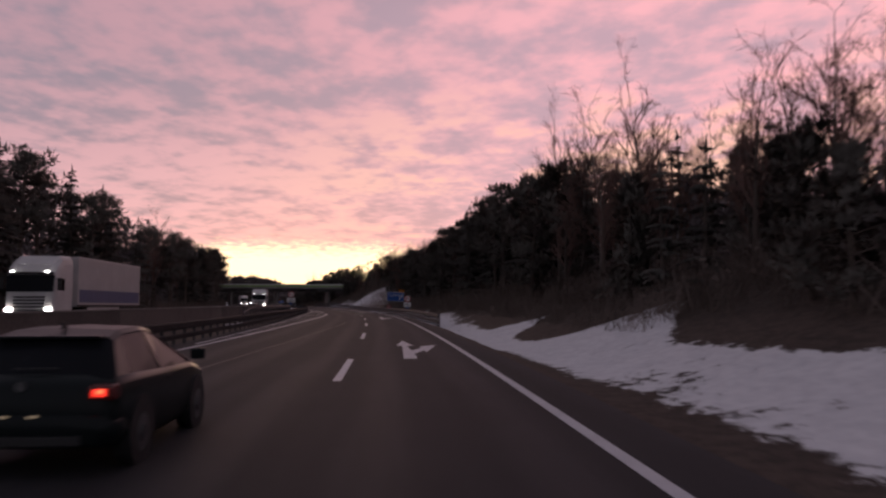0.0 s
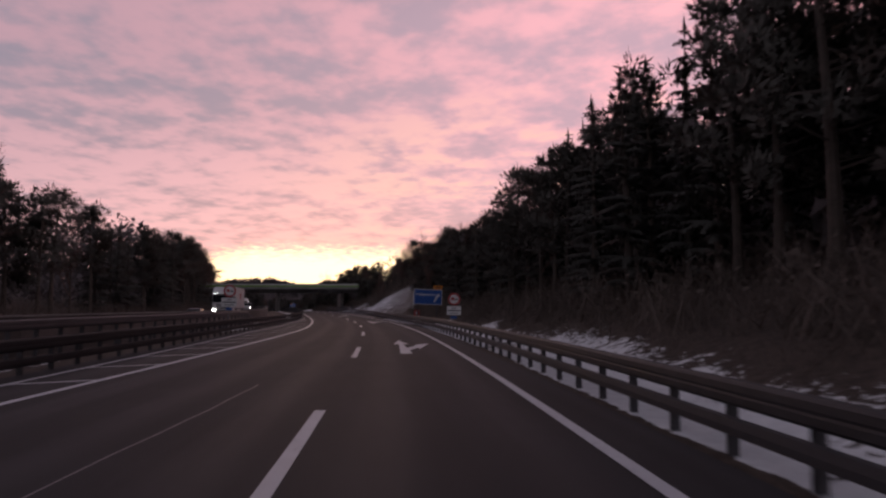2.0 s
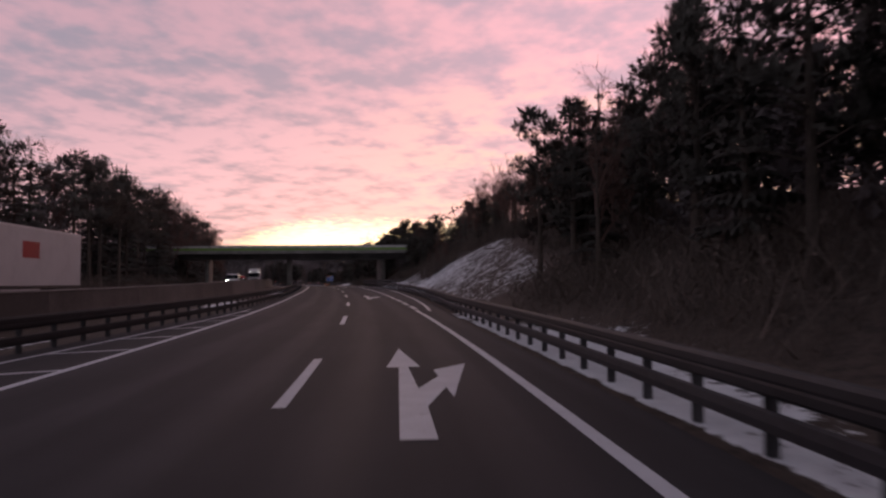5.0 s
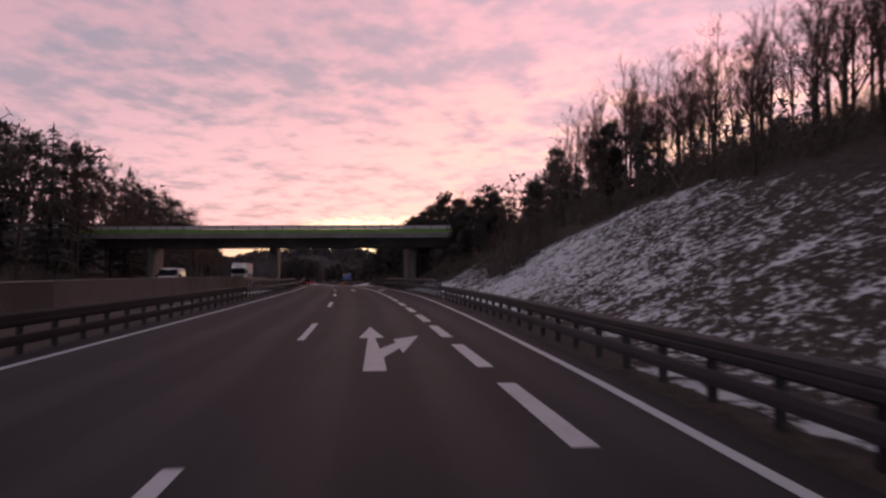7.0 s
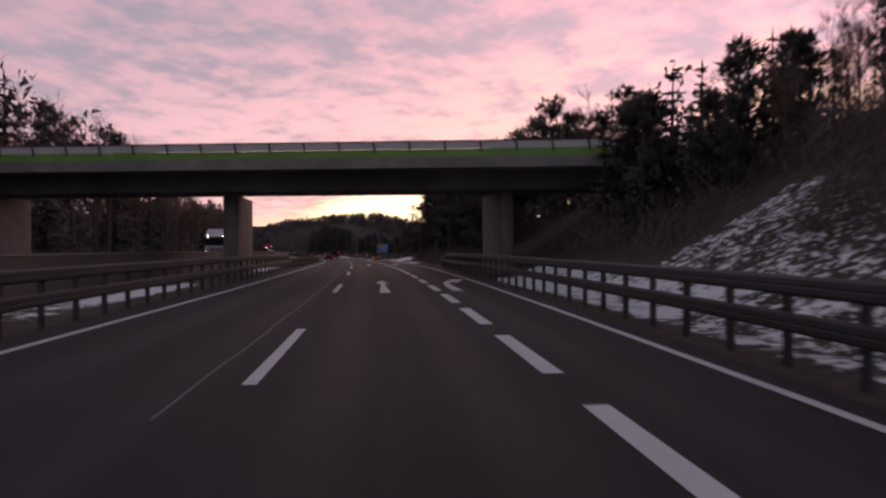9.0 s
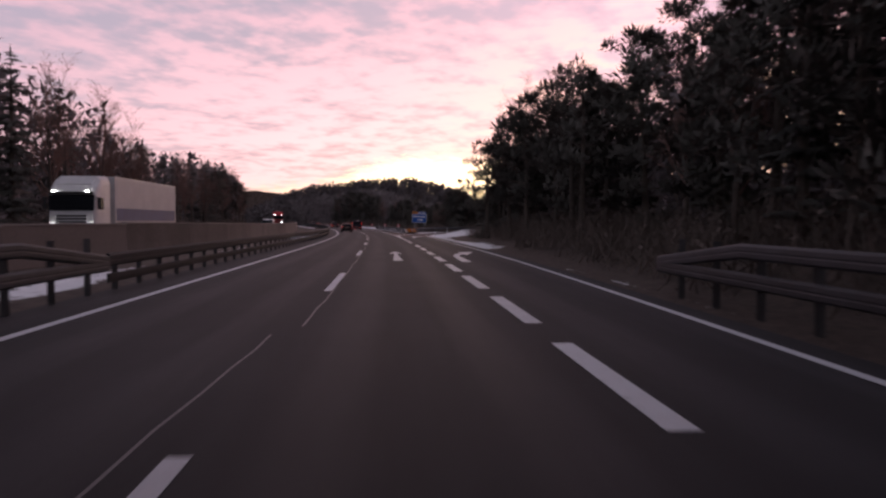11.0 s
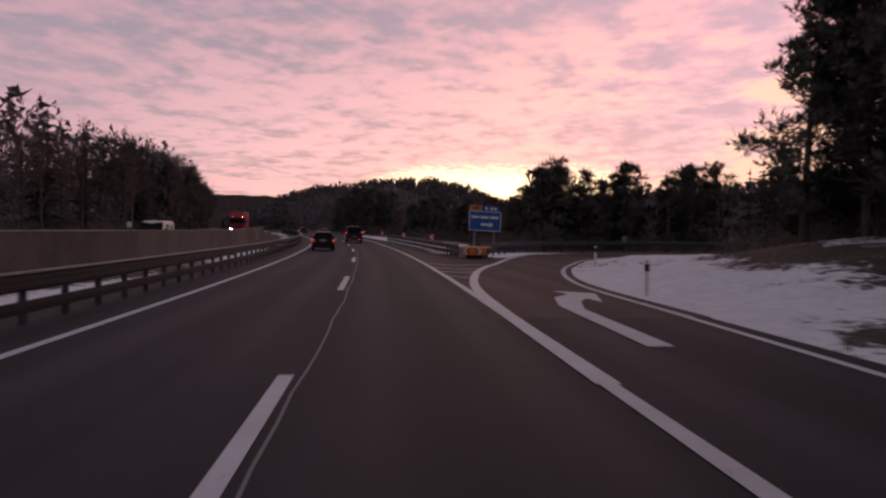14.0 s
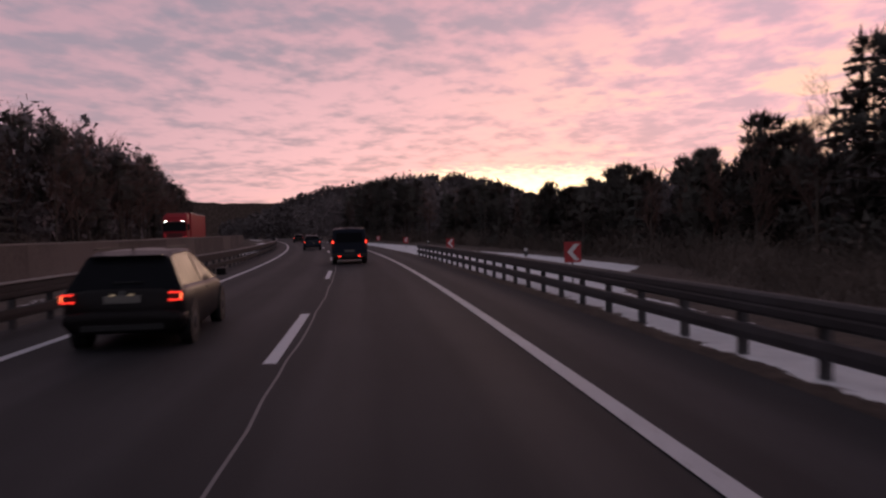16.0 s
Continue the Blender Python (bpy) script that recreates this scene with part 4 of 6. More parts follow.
def spruce(seed, h):
    """Whorls of drooping branches, each hung with small sprays."""
    rng = np.random.RandomState(seed)
    tv, tf, axis = trunk_of(rng, h, 0.014 * h + 0.04, 0.12)
    verts, faces = [], []
    levels = int(h * 3.1)
    wide = h * rng.uniform(0.155, 0.20)
    base = rng.uniform(0.06, 0.16)
    for i in range(levels):
        t = base + (1 - base) * (i + rng.uniform(-0.9, 0.9)) / levels
        t = min(max(t, 0.05), 0.985)
        reach = wide * ((1 - t) ** 0.62) * rng.uniform(0.75, 1.1) + 0.20
        for k in range(rng.randint(3, 6)):
            a = rng.uniform(0, 2 * math.pi)
            L = reach * rng.uniform(0.6, 1.2)
            d = np.array([math.cos(a), math.sin(a), 0])
            side = np.array([-d[1], d[0], 0])
            o = axis(t)
            droop = rng.uniform(0.15, 0.45)
            seg = 7 if L > 0.8 else 4
            for q in range(seg):
                f0, f1 = q / seg, (q + 1.15) / seg
                p0 = o + d * L * f0 + np.array([0, 0, -droop * L * f0 * f0 + 0.12 * L * f0])
                p1 = o + d * L * f1 + np.array([0, 0, -droop * L * f1 * f1 + 0.12 * L * f1])
                w = 0.24 * L * (1.15 - f0) * rng.uniform(0.5, 1.15) + 0.03
                m = len(verts)
                drop = np.array([0, 0, -0.75 * w])
                verts += [p0, p1, p0 * 0.4 + p1 * 0.6 + side * w + drop, p0 * 0.4 + p1 * 0.6 - side * w + drop, p0 * 0.5 + p1 * 0.5 + drop * rng.uniform(1.2, 2.4)]
                faces += [(m, m + 1, m + 2), (m + 1, m, m + 3), (m, m + 4, m + 1)]
    m = len(verts)
    tip = axis(1.0)
    for k in range(3):
        a = 2.1 * k
        verts += [tip + (0, 0, 0.25), tip + (0.10 * math.cos(a), 0.10 * math.sin(a), -0.5), tip + (0.10 * math.cos(a + 2), 0.10 * math.sin(a + 2), -0.5)]
        faces.append((m + 3 * k, m + 3 * k + 1, m + 3 * k + 2))
    return (tv, tf, M_BARK), (verts, faces, M_NEEDLE)


def pine(seed, h, low=0.35, thick=1.0, tufts=54, width=0.042):
    """A bare lower trunk and an uneven crown of needle tufts on crooked limbs."""
    rng = np.random.RandomState(seed)
    tv, tf, axis = trunk_of(rng, h, 0.013 * h + 0.05, 0.55, top=0.95)
    verts, faces = [], []
    n = int((17 + h * 1.4) * thick)
    for i in range(n):
        t = low + (0.98 - low) * ((i + rng.uniform(0, 1)) / n)
        a = rng.uniform(0, 2 * math.pi)
        g = (t - low) / (1 - low)
        reach = h * 0.20 * (0.55 + 0.75 * math.sin(math.pi * min(1, 0.22 + 0.8 * g))) * rng.uniform(0.35, 1.0) * (1.0 if g < 0.85 else 0.6)
        o = axis(min(t, 0.97))
        e = o + np.array([math.cos(a) * reach, math.sin(a) * reach, reach * rng.uniform(0.05, 0.5)])
        limb(tv, tf, o, e, 0.035 + 0.02 * (1 - g), 0.012)
        for c in range(2):
            ctr = o + (e - o) * (1.0 if c == 0 else rng.uniform(0.45, 0.8)) + rng.normal(0, 0.12, 3)
            rx = rng.uniform(0.38, 0.75) * (0.65 + 0.035 * h)
            rz = rx * rng.uniform(0.45, 0.7)
            for q in range(tufts):
                v = rng.normal(0, 1, 3)
                v /= np.linalg.norm(v) + 1e-9
                p = ctr + v * np.array([rx, rx, rz]) * rng.uniform(0.35, 1.0)
                w = rng.normal(0, 1, 3) * width
                L = (v + (0, 0, 0.5)) * rng.uniform(0.18, 0.36)
                m = len(verts)
                verts += [p - w, p + w, p + L]
                faces.append((m, m + 1, m + 2))
    return (tv, tf, M_BARK), (verts, faces, M_PINE)


def bare_tree(seed, h, birch=False, spread=0.45):
    """A leafless tree: upright forking limbs down to a haze of twigs."""
    rng = np.random.RandomState(seed)
    tv, tf, axis = trunk_of(rng, h * 0.72, 0.009 * h + 0.03, 0.5, top=1.0)
    verts, faces = [], []

    def hairs(p, e, d, L, count):
        for _ in range(count):
            o = p + (e - p) * rng.uniform(0.2, 1.0)
            w = d * 0.7 + rng.normal(0, 0.5, 3) + (0, 0, 0.15 if not birch else -0.15)
            w /= np.linalg.norm(w)
            side = np.cross(w, rng.normal(0, 1, 3))
            side *= rng.uniform(0.006, 0.011) / (np.linalg.norm(side) + 1e-9)
            m = len(verts)
            verts.extend([o - side, o + side, o + w * L * rng.uniform(0.5, 1.1)])
            faces.append((m, m + 1, m + 2))

    def grow(p, d, L, r, depth):
        bend = rng.normal(0, 0.10, 3)
        q = p + d * L * 0.5 + bend * L * 0.3
        e = q + (d + bend + (0, 0, 0.10)) * L * 0.5
        if depth == 0:
            limb(verts, faces, p, e, r, r * 0.45)
            hairs(p, e, d, 0.45 + 0.4 * L, 5)
            return
        limb(verts, faces, p, q, r, r * 0.8)
        limb(verts, faces, q, e, r * 0.8, r * 0.45)
        hairs(p, e, d, 0.5, 3)
        for k in range(rng.randint(3, 5) if depth > 1 else 4):
            f = rng.uniform(0.35, 1.0)
            o = p + (e - p) * f
            w = d * 0.8 + rng.normal(0, spread, 3) + (0, 0, 0.30)
            w /= np.linalg.norm(w)
            grow(o, w, L * rng.uniform(0.45, 0.68), max(r * 0.5, 0.006), depth - 1)

    n = 11
    for i in range(n):
        t = 0.28 + 0.72 * (i + rng.uniform(0, 0.9)) / n
        a = rng.uniform(0, 2 * math.pi)
        d = np.array([math.cos(a) * 0.6, math.sin(a) * 0.6, rng.uniform(0.7, 1.4)])
        d /= np.linalg.norm(d)
        grow(axis(min(t, 1.0)), d, h * rng.uniform(0.15, 0.24) * (1.15 - 0.5 * t), 0.006 * h * (1.2 - t) + 0.010, 2)
    grow(axis(1.0), np.array([0.05, 0.05, 1.0]), h * 0.2, 0.025, 2)
    return (tv, tf, M_BIRCH if birch else M_BARK), (verts, faces, M_TWIG)


def tree_thing(name, label, category, pieces, group):
    ob = root(name, Matrix.Translation((0, 0, -60)), label, category, group)
    for nm, (verts, faces, mat) in zip(("trunk", "crown"), pieces):
        mesh_object(nm, verts, faces, mat, ob)
    return ob


KINDS = {}
for i, h in enumerate((8.5, 10.0, 11.5, 9.0, 12.5, 5.5, 6.5)):
    KINDS.setdefault("spruce", []).append((h, tree_thing("spruce_tree", "dark green spruce with drooping branches at the forest edge", "tree", spruce(10 + i, h), "roadside trees")))
for i, (h, low) in enumerate(((9.5, 0.30), (11.0, 0.4), (12.5, 0.45), (10.0, 0.22), (8.0, 0.12), (5.5, 0.08), (6.5, 0.12))):
    KINDS.setdefault("pine", []).append((h, tree_thing("pine_tree", "dark pine with an uneven tufted crown at the forest edge", "tree", pine(30 + i, h, low), "roadside trees")))
for i, h in enumerate((11.0, 12.5)):
    KINDS.setdefault("edge_pine", []).append((h, tree_thing("pine_tree", "bushy dark pine branched almost to the ground", "tree", pine(90 + i, h, 0.07, 1.9, 84, 0.037), "roadside trees")))
for i, h in enumerate((9.5, 11.5, 13.0, 8.0, 10.5)):
    KINDS.setdefault("bare", []).append((h, tree_thing("bare_tree", "leafless brown deciduous tree against the sky", "tree", bare_tree(50 + i, h), "roadside trees")))
for i, h in enumerate((11.0, 13.5)):
    KINDS.setdefault("birch", []).append((h, tree_thing("birch_tree", "thin leafless birch standing above the dark trees", "tree", bare_tree(70 + i, h, True, 0.42), "roadside trees")))


def plant(kind, s, u, top):
    """Plant a tree so that its tip reaches 'top' metres over the road."""
    rng = random
    z0 = float(ground_z(s, u))
    want = max(3.0, top - z0)
    h, ob = min(KINDS[kind], key=lambda e: abs(e[0] - want) + rng.uniform(0, 2.5))
    k = want / h
    m = M(s, u, z0 - 0.1) @ Matrix.Rotation(rng.uniform(0, 6.28), 4, "Z") @ Matrix.Rotation(rng.uniform(-0.03, 0.03), 4, "X")
    c = copy_thing(ob, m)
    c.scale = (k * rng.uniform(0.85, 1.2), k * rng.uniform(0.85, 1.2), k)
    return c


def wood(s0, s1, rows, mix, gap=3.6):
    """Rows of (u, top, spread of top): trees along the road from s0 to s1; top may be a function of s."""
    names, weights = zip(*mix)
    for u, top, var in rows:
        s = s0 + random.uniform(0, gap)
        while s < s1:
            t = top(s) if callable(top) else top
            plant(random.choices(names, weights)[0], s, u + random.uniform(-1.3, 1.3), t + random.uniform(-var, var * 0.6))
            s += gap * random.uniform(0.65, 1.35)


random.seed(4)
CONIFER = (("spruce", 4), ("pine", 5), ("bare", 1))
LEAFLESS = (("bare", 7), ("birch", 2))
# the right side before the bridge
TOP_A = curve((0, 5.6), (25, 6.4), (33, 8.0), (37, 9.4), (44, 8.9), (53, 10.4), (62, 11.4), (78, 12.4), (98, 12.0), (106, 10.8), (111, 9.9), (115, 9.0), (119, 9.7), (128, 10.5), (138, 11.3), (150, 11.4), (175, 10.4))
wood(4, 158, [(11.5, TOP_A, 1.3), (15.5, lambda s: TOP_A(s) + 1.0, 1.4)], CONIFER, 3.0)
wood(58, 125, [(13.4, lambda s: TOP_A(s) + 0.5, 1.2)], (("spruce", 3), ("bare", 2)), 3.4)
for s, u, top in ((91, 13.0, 12.9), (94, 15.0, 13.8), (97, 12.6, 12.6), (100, 14.2, 13.2)):
    plant("spruce", s, u, top)
wood(40, 150, [(20.5, lambda s: TOP_A(s) + (2.4 if s < 108 else 0.7), 1.3)], CONIFER, 4.6)
wood(6, 36, [(13.5, 9.4, 1.5), (17, 11.4, 1.8), (21, 13.0, 1.8)], LEAFLESS, 3.6)
for s, u, top, kind in ((40, 13, 11.8, "birch"), (47, 14, 14.6, "birch"), (44, 16, 12.5, "bare"), (50, 15, 13.0, "bare"), (38, 15, 11.5, "bare"), (46, 11.8, 14.4, "bare"), (44, 14.4, 14.4, "birch"), (40, 15.6, 15.6, "birch")):
    plant(kind, s, u, top)
wood(150, 160, [(14.5, 9.8, 1.5)], (("pine", 2), ("bare", 3)), 3.0)
wood(158, 176, [(18, 11.5, 1.5)], LEAFLESS, 3.0)
wood(158, 206, [(19.6, 13.6, 1.2), (23, 15.6, 1.4)], LEAFLESS, 2.5)
wood(152, 180, [(16.4, 10.4, 1.2), (26, 17.0, 1.4)], LEAFLESS, 2.6)
wood(166, 198, [(18.6, 14.2, 1.4), (28, 18.0, 1.2)], LEAFLESS, 3.0)
wood(148, 178, [(20.5, 12.6, 1.2), (24, 15.0, 1.4)], LEAFLESS, 2.8)
wood(204, 221, [(20.5, 16.0, 1.8), (24, 17.5, 1.8)], LEAFLESS, 2.6)
wood(198, 218, [(18.4, 13.8, 1.2)], LEAFLESS, 2.2)
wood(221, 240, [(21.5, 12.6, 1.4), (25, 13.6, 1.4)], (("pine", 3), ("bare", 4)), 3.0)
wood(200, 243, [(16.6, 9.6, 1.2), (19.0, 10.8, 1.2)], (("pine", 3), ("spruce", 3), ("bare", 4)), 3.0)
wood(229, 243, [(13.8, 7.8, 0.9), (15.6, 9.4, 0.9)], (("pine", 4), ("spruce", 2), ("bare", 2)), 2.4)
for s, u, top in ((220.4, 13.2, 5.6), (221.6, 14.2, 6.6), (208.4, 12.4, 5.6), (210, 13.6, 6.8), (206.5, 13.4, 6.4)):
    plant("bare", s, u, top)
# the right side behind the bridge
TOP_B = curve((256, 9.4), (300, 9.8), (312, 9.6), (318, 8.6), (325, 6.8), (334, 5.4))
MIX_B = (("pine", 7), ("spruce", 2), ("bare", 1))
wood(257, 329, [(12.0, TOP_B, 1.2)], MIX_B, 2.9)
wood(256, 336, [(16.5, lambda s: TOP_B(s) + (3.0 if s < 294 else 1.6), 1.4)], MIX_B, 3.6)
wood(256, 304, [(21.5, lambda s: TOP_B(s) + (4.2 if s < 290 else 2.4), 1.6)], MIX_B, 4.0)
for s, u, top, kind in ((326, 14.5, 11.5, "birch"), (319, 12.6, 12.6, "birch"), (322, 13.4, 12.6, "birch"), (315, 14.2, 14.0, "birch"), (311, 13.0, 12.5, "bare"), (329, 16, 13.0, "birch"), (332, 17.5, 14.0, "birch"), (324, 13.5, 10.5, "bare"), (330, 20, 14.0, "bare")):
    plant(kind, s, u, top)
# pines behind the snowy island
for s, u, top in ((341, 17.6, 10.4), (345, 19.0, 11.4), (349, 21.5, 12.2), (343, 21.5, 12.0), (338, 19.0, 11.0), (352, 25.0, 12.6), (347, 24.5, 13.0), (354, 29.5, 12.8), (349, 29.0, 13.2), (342, 26.0, 13.5), (355, 35.0, 13.0), (350, 34.0, 13.5), (337, 23.5, 13.5), (347, 17.8, 11.6), (345, 30.5, 13.5)):
    plant("edge_pine", s, u, top)
for s, u, top in ((339, 17.2, 4.6), (342, 19.0, 5.0), (351, 23.4, 5.0), (354, 27.5, 5.4), (356, 32, 5.5), (347.5, 20.4, 4.6)):
    plant("spruce", s, u, top)
# young forest round the outside of the ramp and on towards the bend
TOP_R = curve((378, 6.8), (383, 7.2), (387, 7.2), (391, 5.9), (400, 5.2), (411, 5.0), (435, 4.7), (450, 5.4), (463, 6.8), (480, 9.6), (507, 11.8), (540, 12.6), (580, 12.6))
YOUNG = (("spruce", 4), ("pine", 6), ("bare", 2))
wood(381, 470, [(16.6, TOP_R, 0.8), (19.5, lambda s: TOP_R(s) + 0.6, 0.9), (23.0, lambda s: TOP_R(s) + 0.7, 0.9)], YOUNG, 3.0)
wood(470, 560, [(15.5, TOP_R, 1.0)], YOUNG, 3.4)
for k in range(16):
    plant(random.choice(("pine", "pine", "edge_pine", "spruce")), 379.2 + random.uniform(0, 2.2), 18 + 2.9 * k, 6.6 + 0.10 * k + random.uniform(-0.7, 0.8))
plant("spruce", 382.7, 16.6, 7.9)
plant("spruce", 389.0, 18.0, 8.2)
plant("pine", 396.0, 18.5, 6.4)
TOP_L = curve((0, 12.6), (35, 13.6), (60, 14.0), (90, 12.7), (120, 11.3), (160, 12.2), (185, 13.4), (212, 15.6), (250, 16.0), (300, 15.8), (334, 15.4), (343, 12.0), (350, 11.2), (380, 11.8), (400, 12.6), (430, 13.6), (450, 14.6), (480, 16.0), (540, 16.0))
wood(24, 250, [(-27, TOP_L, 1.4)], CONIFER, 3.5)
wood(250, 330, [(-27, lambda s: TOP_L(s) - 0.4, 1.0)], (("pine", 2), ("spruce", 2), ("bare", 6)), 2.9)
wood(330, 540, [(-28, lambda s: TOP_L(s) - 0.3, 1.0)], (("pine", 2), ("spruce", 1), ("bare", 6)), 2.9)
wood(440, 545, [(-25.6, lambda s: TOP_L(s) - 3.5, 1.2)], (("pine", 2), ("spruce", 1), ("bare", 6)), 2.9)
wood(163, 188, [(17.8, 12.6, 1.2), (21.5, 15.6, 1.4), (25.4, 16.8, 1.4)], LEAFLESS, 2.0)
wood(164, 184, [(23.4, 15.4, 1.2)], (("pine", 2), ("bare", 3)), 2.6)
for k in range(17):
    plant(random.choice(("pine", "spruce", "spruce")), 383.5 + random.uniform(0, 2.4), 18.5 + 2.6 * k, 6.7 + 0.09 * k + random.uniform(-0.5, 0.7))
for _, lst in KINDS.items():
    for _, ob in lst:
        for o in list(ob.children_recursive) + [ob]:
            bpy.data.objects.remove(o)


def triangles(name, co, mat):
    """A mesh of loose triangles, three rows of co to each."""
    me = bpy.data.meshes.new(name)
    n = len(co)
    me.vertices.add(n)
    me.vertices.foreach_set("co", np.ascontiguousarray(co, dtype=np.float32).ravel())
    me.loops.add(n)
    me.loops.foreach_set("vertex_index", np.arange(n, dtype=np.int32))
    me.polygons.add(n // 3)
    me.polygons.foreach_set("loop_start", np.arange(0, n, 3, dtype=np.int32))
    me.update(calc_edges=True)
    me.materials.append(mat)
    return new(name, me)


def woods_mass(name, places, label, seed, n=80, coarse=1.0):
    """Many simple conifers and bare crowns in one mesh: woods too far off to count."""
    rng = np.random.RandomState(seed)
    a = np.array(places)
    k = len(a)
    h = a[:, 3][:, None]
    w = h * rng.uniform(0.13, 0.22, (k, 1))
    t = rng.uniform(0.03, 1.0, (k, n))
    ang = rng.uniform(0, 6.283, (k, n))
    pointed = rng.uniform(0, 1, (k, 1)) < 0.6
    shape = np.where(pointed, (1 - t) ** 0.75, np.sqrt(np.maximum(0.05, 1 - np.abs(2 * t - 1.15) ** 2)))
    r = w * shape * rng.uniform(0.3, 1.1, (k, n))
    lean = rng.normal(0, 0.03, (k, 2)) * h
    c = np.stack([a[:, 0:1] + lean[:, 0:1] * t + np.cos(ang) * r, a[:, 1:2] + lean[:, 1:2] * t + np.sin(ang) * r, a[:, 2:3] + h * t], axis=-1)
    size = (0.17 + h * 0.018)[..., None] * coarse
    v1, v2 = rng.normal(0, 1, (k, n, 3)) * size, rng.normal(0, 1, (k, n, 3)) * size
    tri = np.stack([c - v1 * 0.5, c + v1 * 0.5, c + v2 + np.array([0, 0, 0.05])], axis=2).reshape(-1, 3)
    return tagged(triangles(name, tri, M_MASS), label, "woods", kind="stuff")


def scatter(count, s0, s1, u0, u1, top, low=3.0):
    """Places for distant trees whose tips reach about 'top' metres over the road, or h metres when top is a pair."""
    out = []
    for _ in range(count):
        s, u = rng.uniform(s0, s1), rng.uniform(u0, u1)
        z = float(ground_z(s, u)) - 0.2
        h = rng.uniform(*top) if isinstance(top, tuple) else max(low, (top(s, u) - z) * rng.uniform(0.76, 1.06))
        p = P(s, u, z)
        out.append((p.x, p.y, p.z, h))
    return out


rng = np.random.RandomState(99)
def hill_tops(s, u):
    """Tree tops of the wooded rise: low young forest, and a knoll beside the bend."""
    return 5.0 + 0.09 * (u - 17) + 8.2 * float(smooth(np.array(s - 3.2 * (u - 12)), 408, 505))


places = scatter(420, 390, 470, 20, 40, hill_tops) + scatter(800, 395, 480, 40, 100, hill_tops)
places += scatter(1250, 468, 600, 16, 90, hill_tops) + scatter(500, 560, 700, 9, 60, hill_tops)
woods_mass("far_woods", places, "dark mixed forest on the rise beyond the bend", 1)
places = scatter(520, 20, 560, -35, -29.5, lambda s, u: TOP_L(s) + 1.4) + scatter(800, 20, 560, -70, -35.5, (8.5, 12)) + scatter(420, 440, 560, -36, -26.5, lambda s, u: TOP_L(s) - 1.5)
places += scatter(330, 56, 150, 14.5, 23, lambda s, u: TOP_A(s) - 0.4) + scatter(170, 257, 330, 15, 24, lambda s, u: TOP_B(s) - 0.7) + scatter(90, 8, 50, 15, 24, lambda s, u: TOP_A(s) - 0.8)
places += scatter(700, 60, 150, 25, 80, (7.5, 10)) + scatter(120, 206, 245, 29, 50, (5, 7)) + scatter(450, 256, 352, 24, 80, (8, 11)) + scatter(160, 4, 60, 23, 45, (3.5, 5))


# the wooded hill that closes the valley behind the bend
HILL_AT, HILL_AXIS = np.array((-152.0, 700.0)), radians(14.0)


def hill_z(a, b):
    """Height of the hill a metres along its ridge and b metres across it."""
    return 23.0 * np.exp(-((a + 1.0) / 69.0) ** 4) * np.exp(-(b / 58.0) ** 2) * (1 + 0.07 * np.sin(a * 0.06 + 0.6)) - 2.0


def far_hill():
    ca, sa = math.cos(HILL_AXIS), math.sin(HILL_AXIS)
    aa, bb = np.meshgrid(np.linspace(-150, 150, 41), np.linspace(-120, 120, 25), indexing="ij")
    z0 = float(road_point(600.0, 0.0)[2])
    verts = np.stack([HILL_AT[0] + aa * ca - bb * sa, HILL_AT[1] + aa * sa + bb * ca, z0 + hill_z(aa, bb) - 1.5], axis=-1).reshape(-1, 3)
    faces = [(i * 25 + j, (i + 1) * 25 + j, (i + 1) * 25 + j + 1, i * 25 + j + 1) for i in range(40) for j in range(24)]
    tagged(mesh_object("backdrop_hill", verts, faces, M_BRUSH, smooth=True), "dark wooded hill closing the valley behind the bend", "hill", kind="structure")
    out = []
    for _ in range(2600):
        a, b = rng.uniform(-112, 104), rng.uniform(-80, 15)
        z = float(hill_z(a, b))
        if z > 0.5:
            out.append((HILL_AT[0] + a * ca - b * sa, HILL_AT[1] + a * sa + b * ca, z0 + z - 1.8, rng.uniform(5.5, 8.5)))
    woods_mass("hill_woods", out, "dark mixed forest covering the far hill", 3, 40, 2.3)


far_hill()
woods_mass("forest_depth", places, "dark dense forest behind the roadside trees", 2)


def far_ridge():
    """A wooded ridge on the skyline."""
    rng = np.random.RandomState(5)
    verts, faces = [], []
    n = 220
    for i in range(n):
        a = radians(-45 + 110 * i / (n - 1))
        d = 1500 + 120 * math.sin(a * 7)
        h = 30 + 36 * float(smooth(np.array(math.degrees(a)), 15, 25)) + 6 * math.sin(a * 9 + 1) + 4 * math.sin(a * 23) + rng.uniform(0, 2.2)
        verts += [(-math.sin(a) * d, math.cos(a) * d + 150, -20), (-math.sin(a) * d, math.cos(a) * d + 150, h), (-math.sin(a) * (d + 500), math.cos(a) * (d + 500) + 150, h * 1.02)]
        if i:
            k = 3 * i
            faces += [(k - 3, k, k + 1, k - 2), (k - 2, k + 1, k + 2, k - 1)]
    tagged(mesh_object("backdrop_ridge", verts, faces, M_BRUSH), "low wooded ridge on the skyline", "hill", kind="structure")


far_ridge()


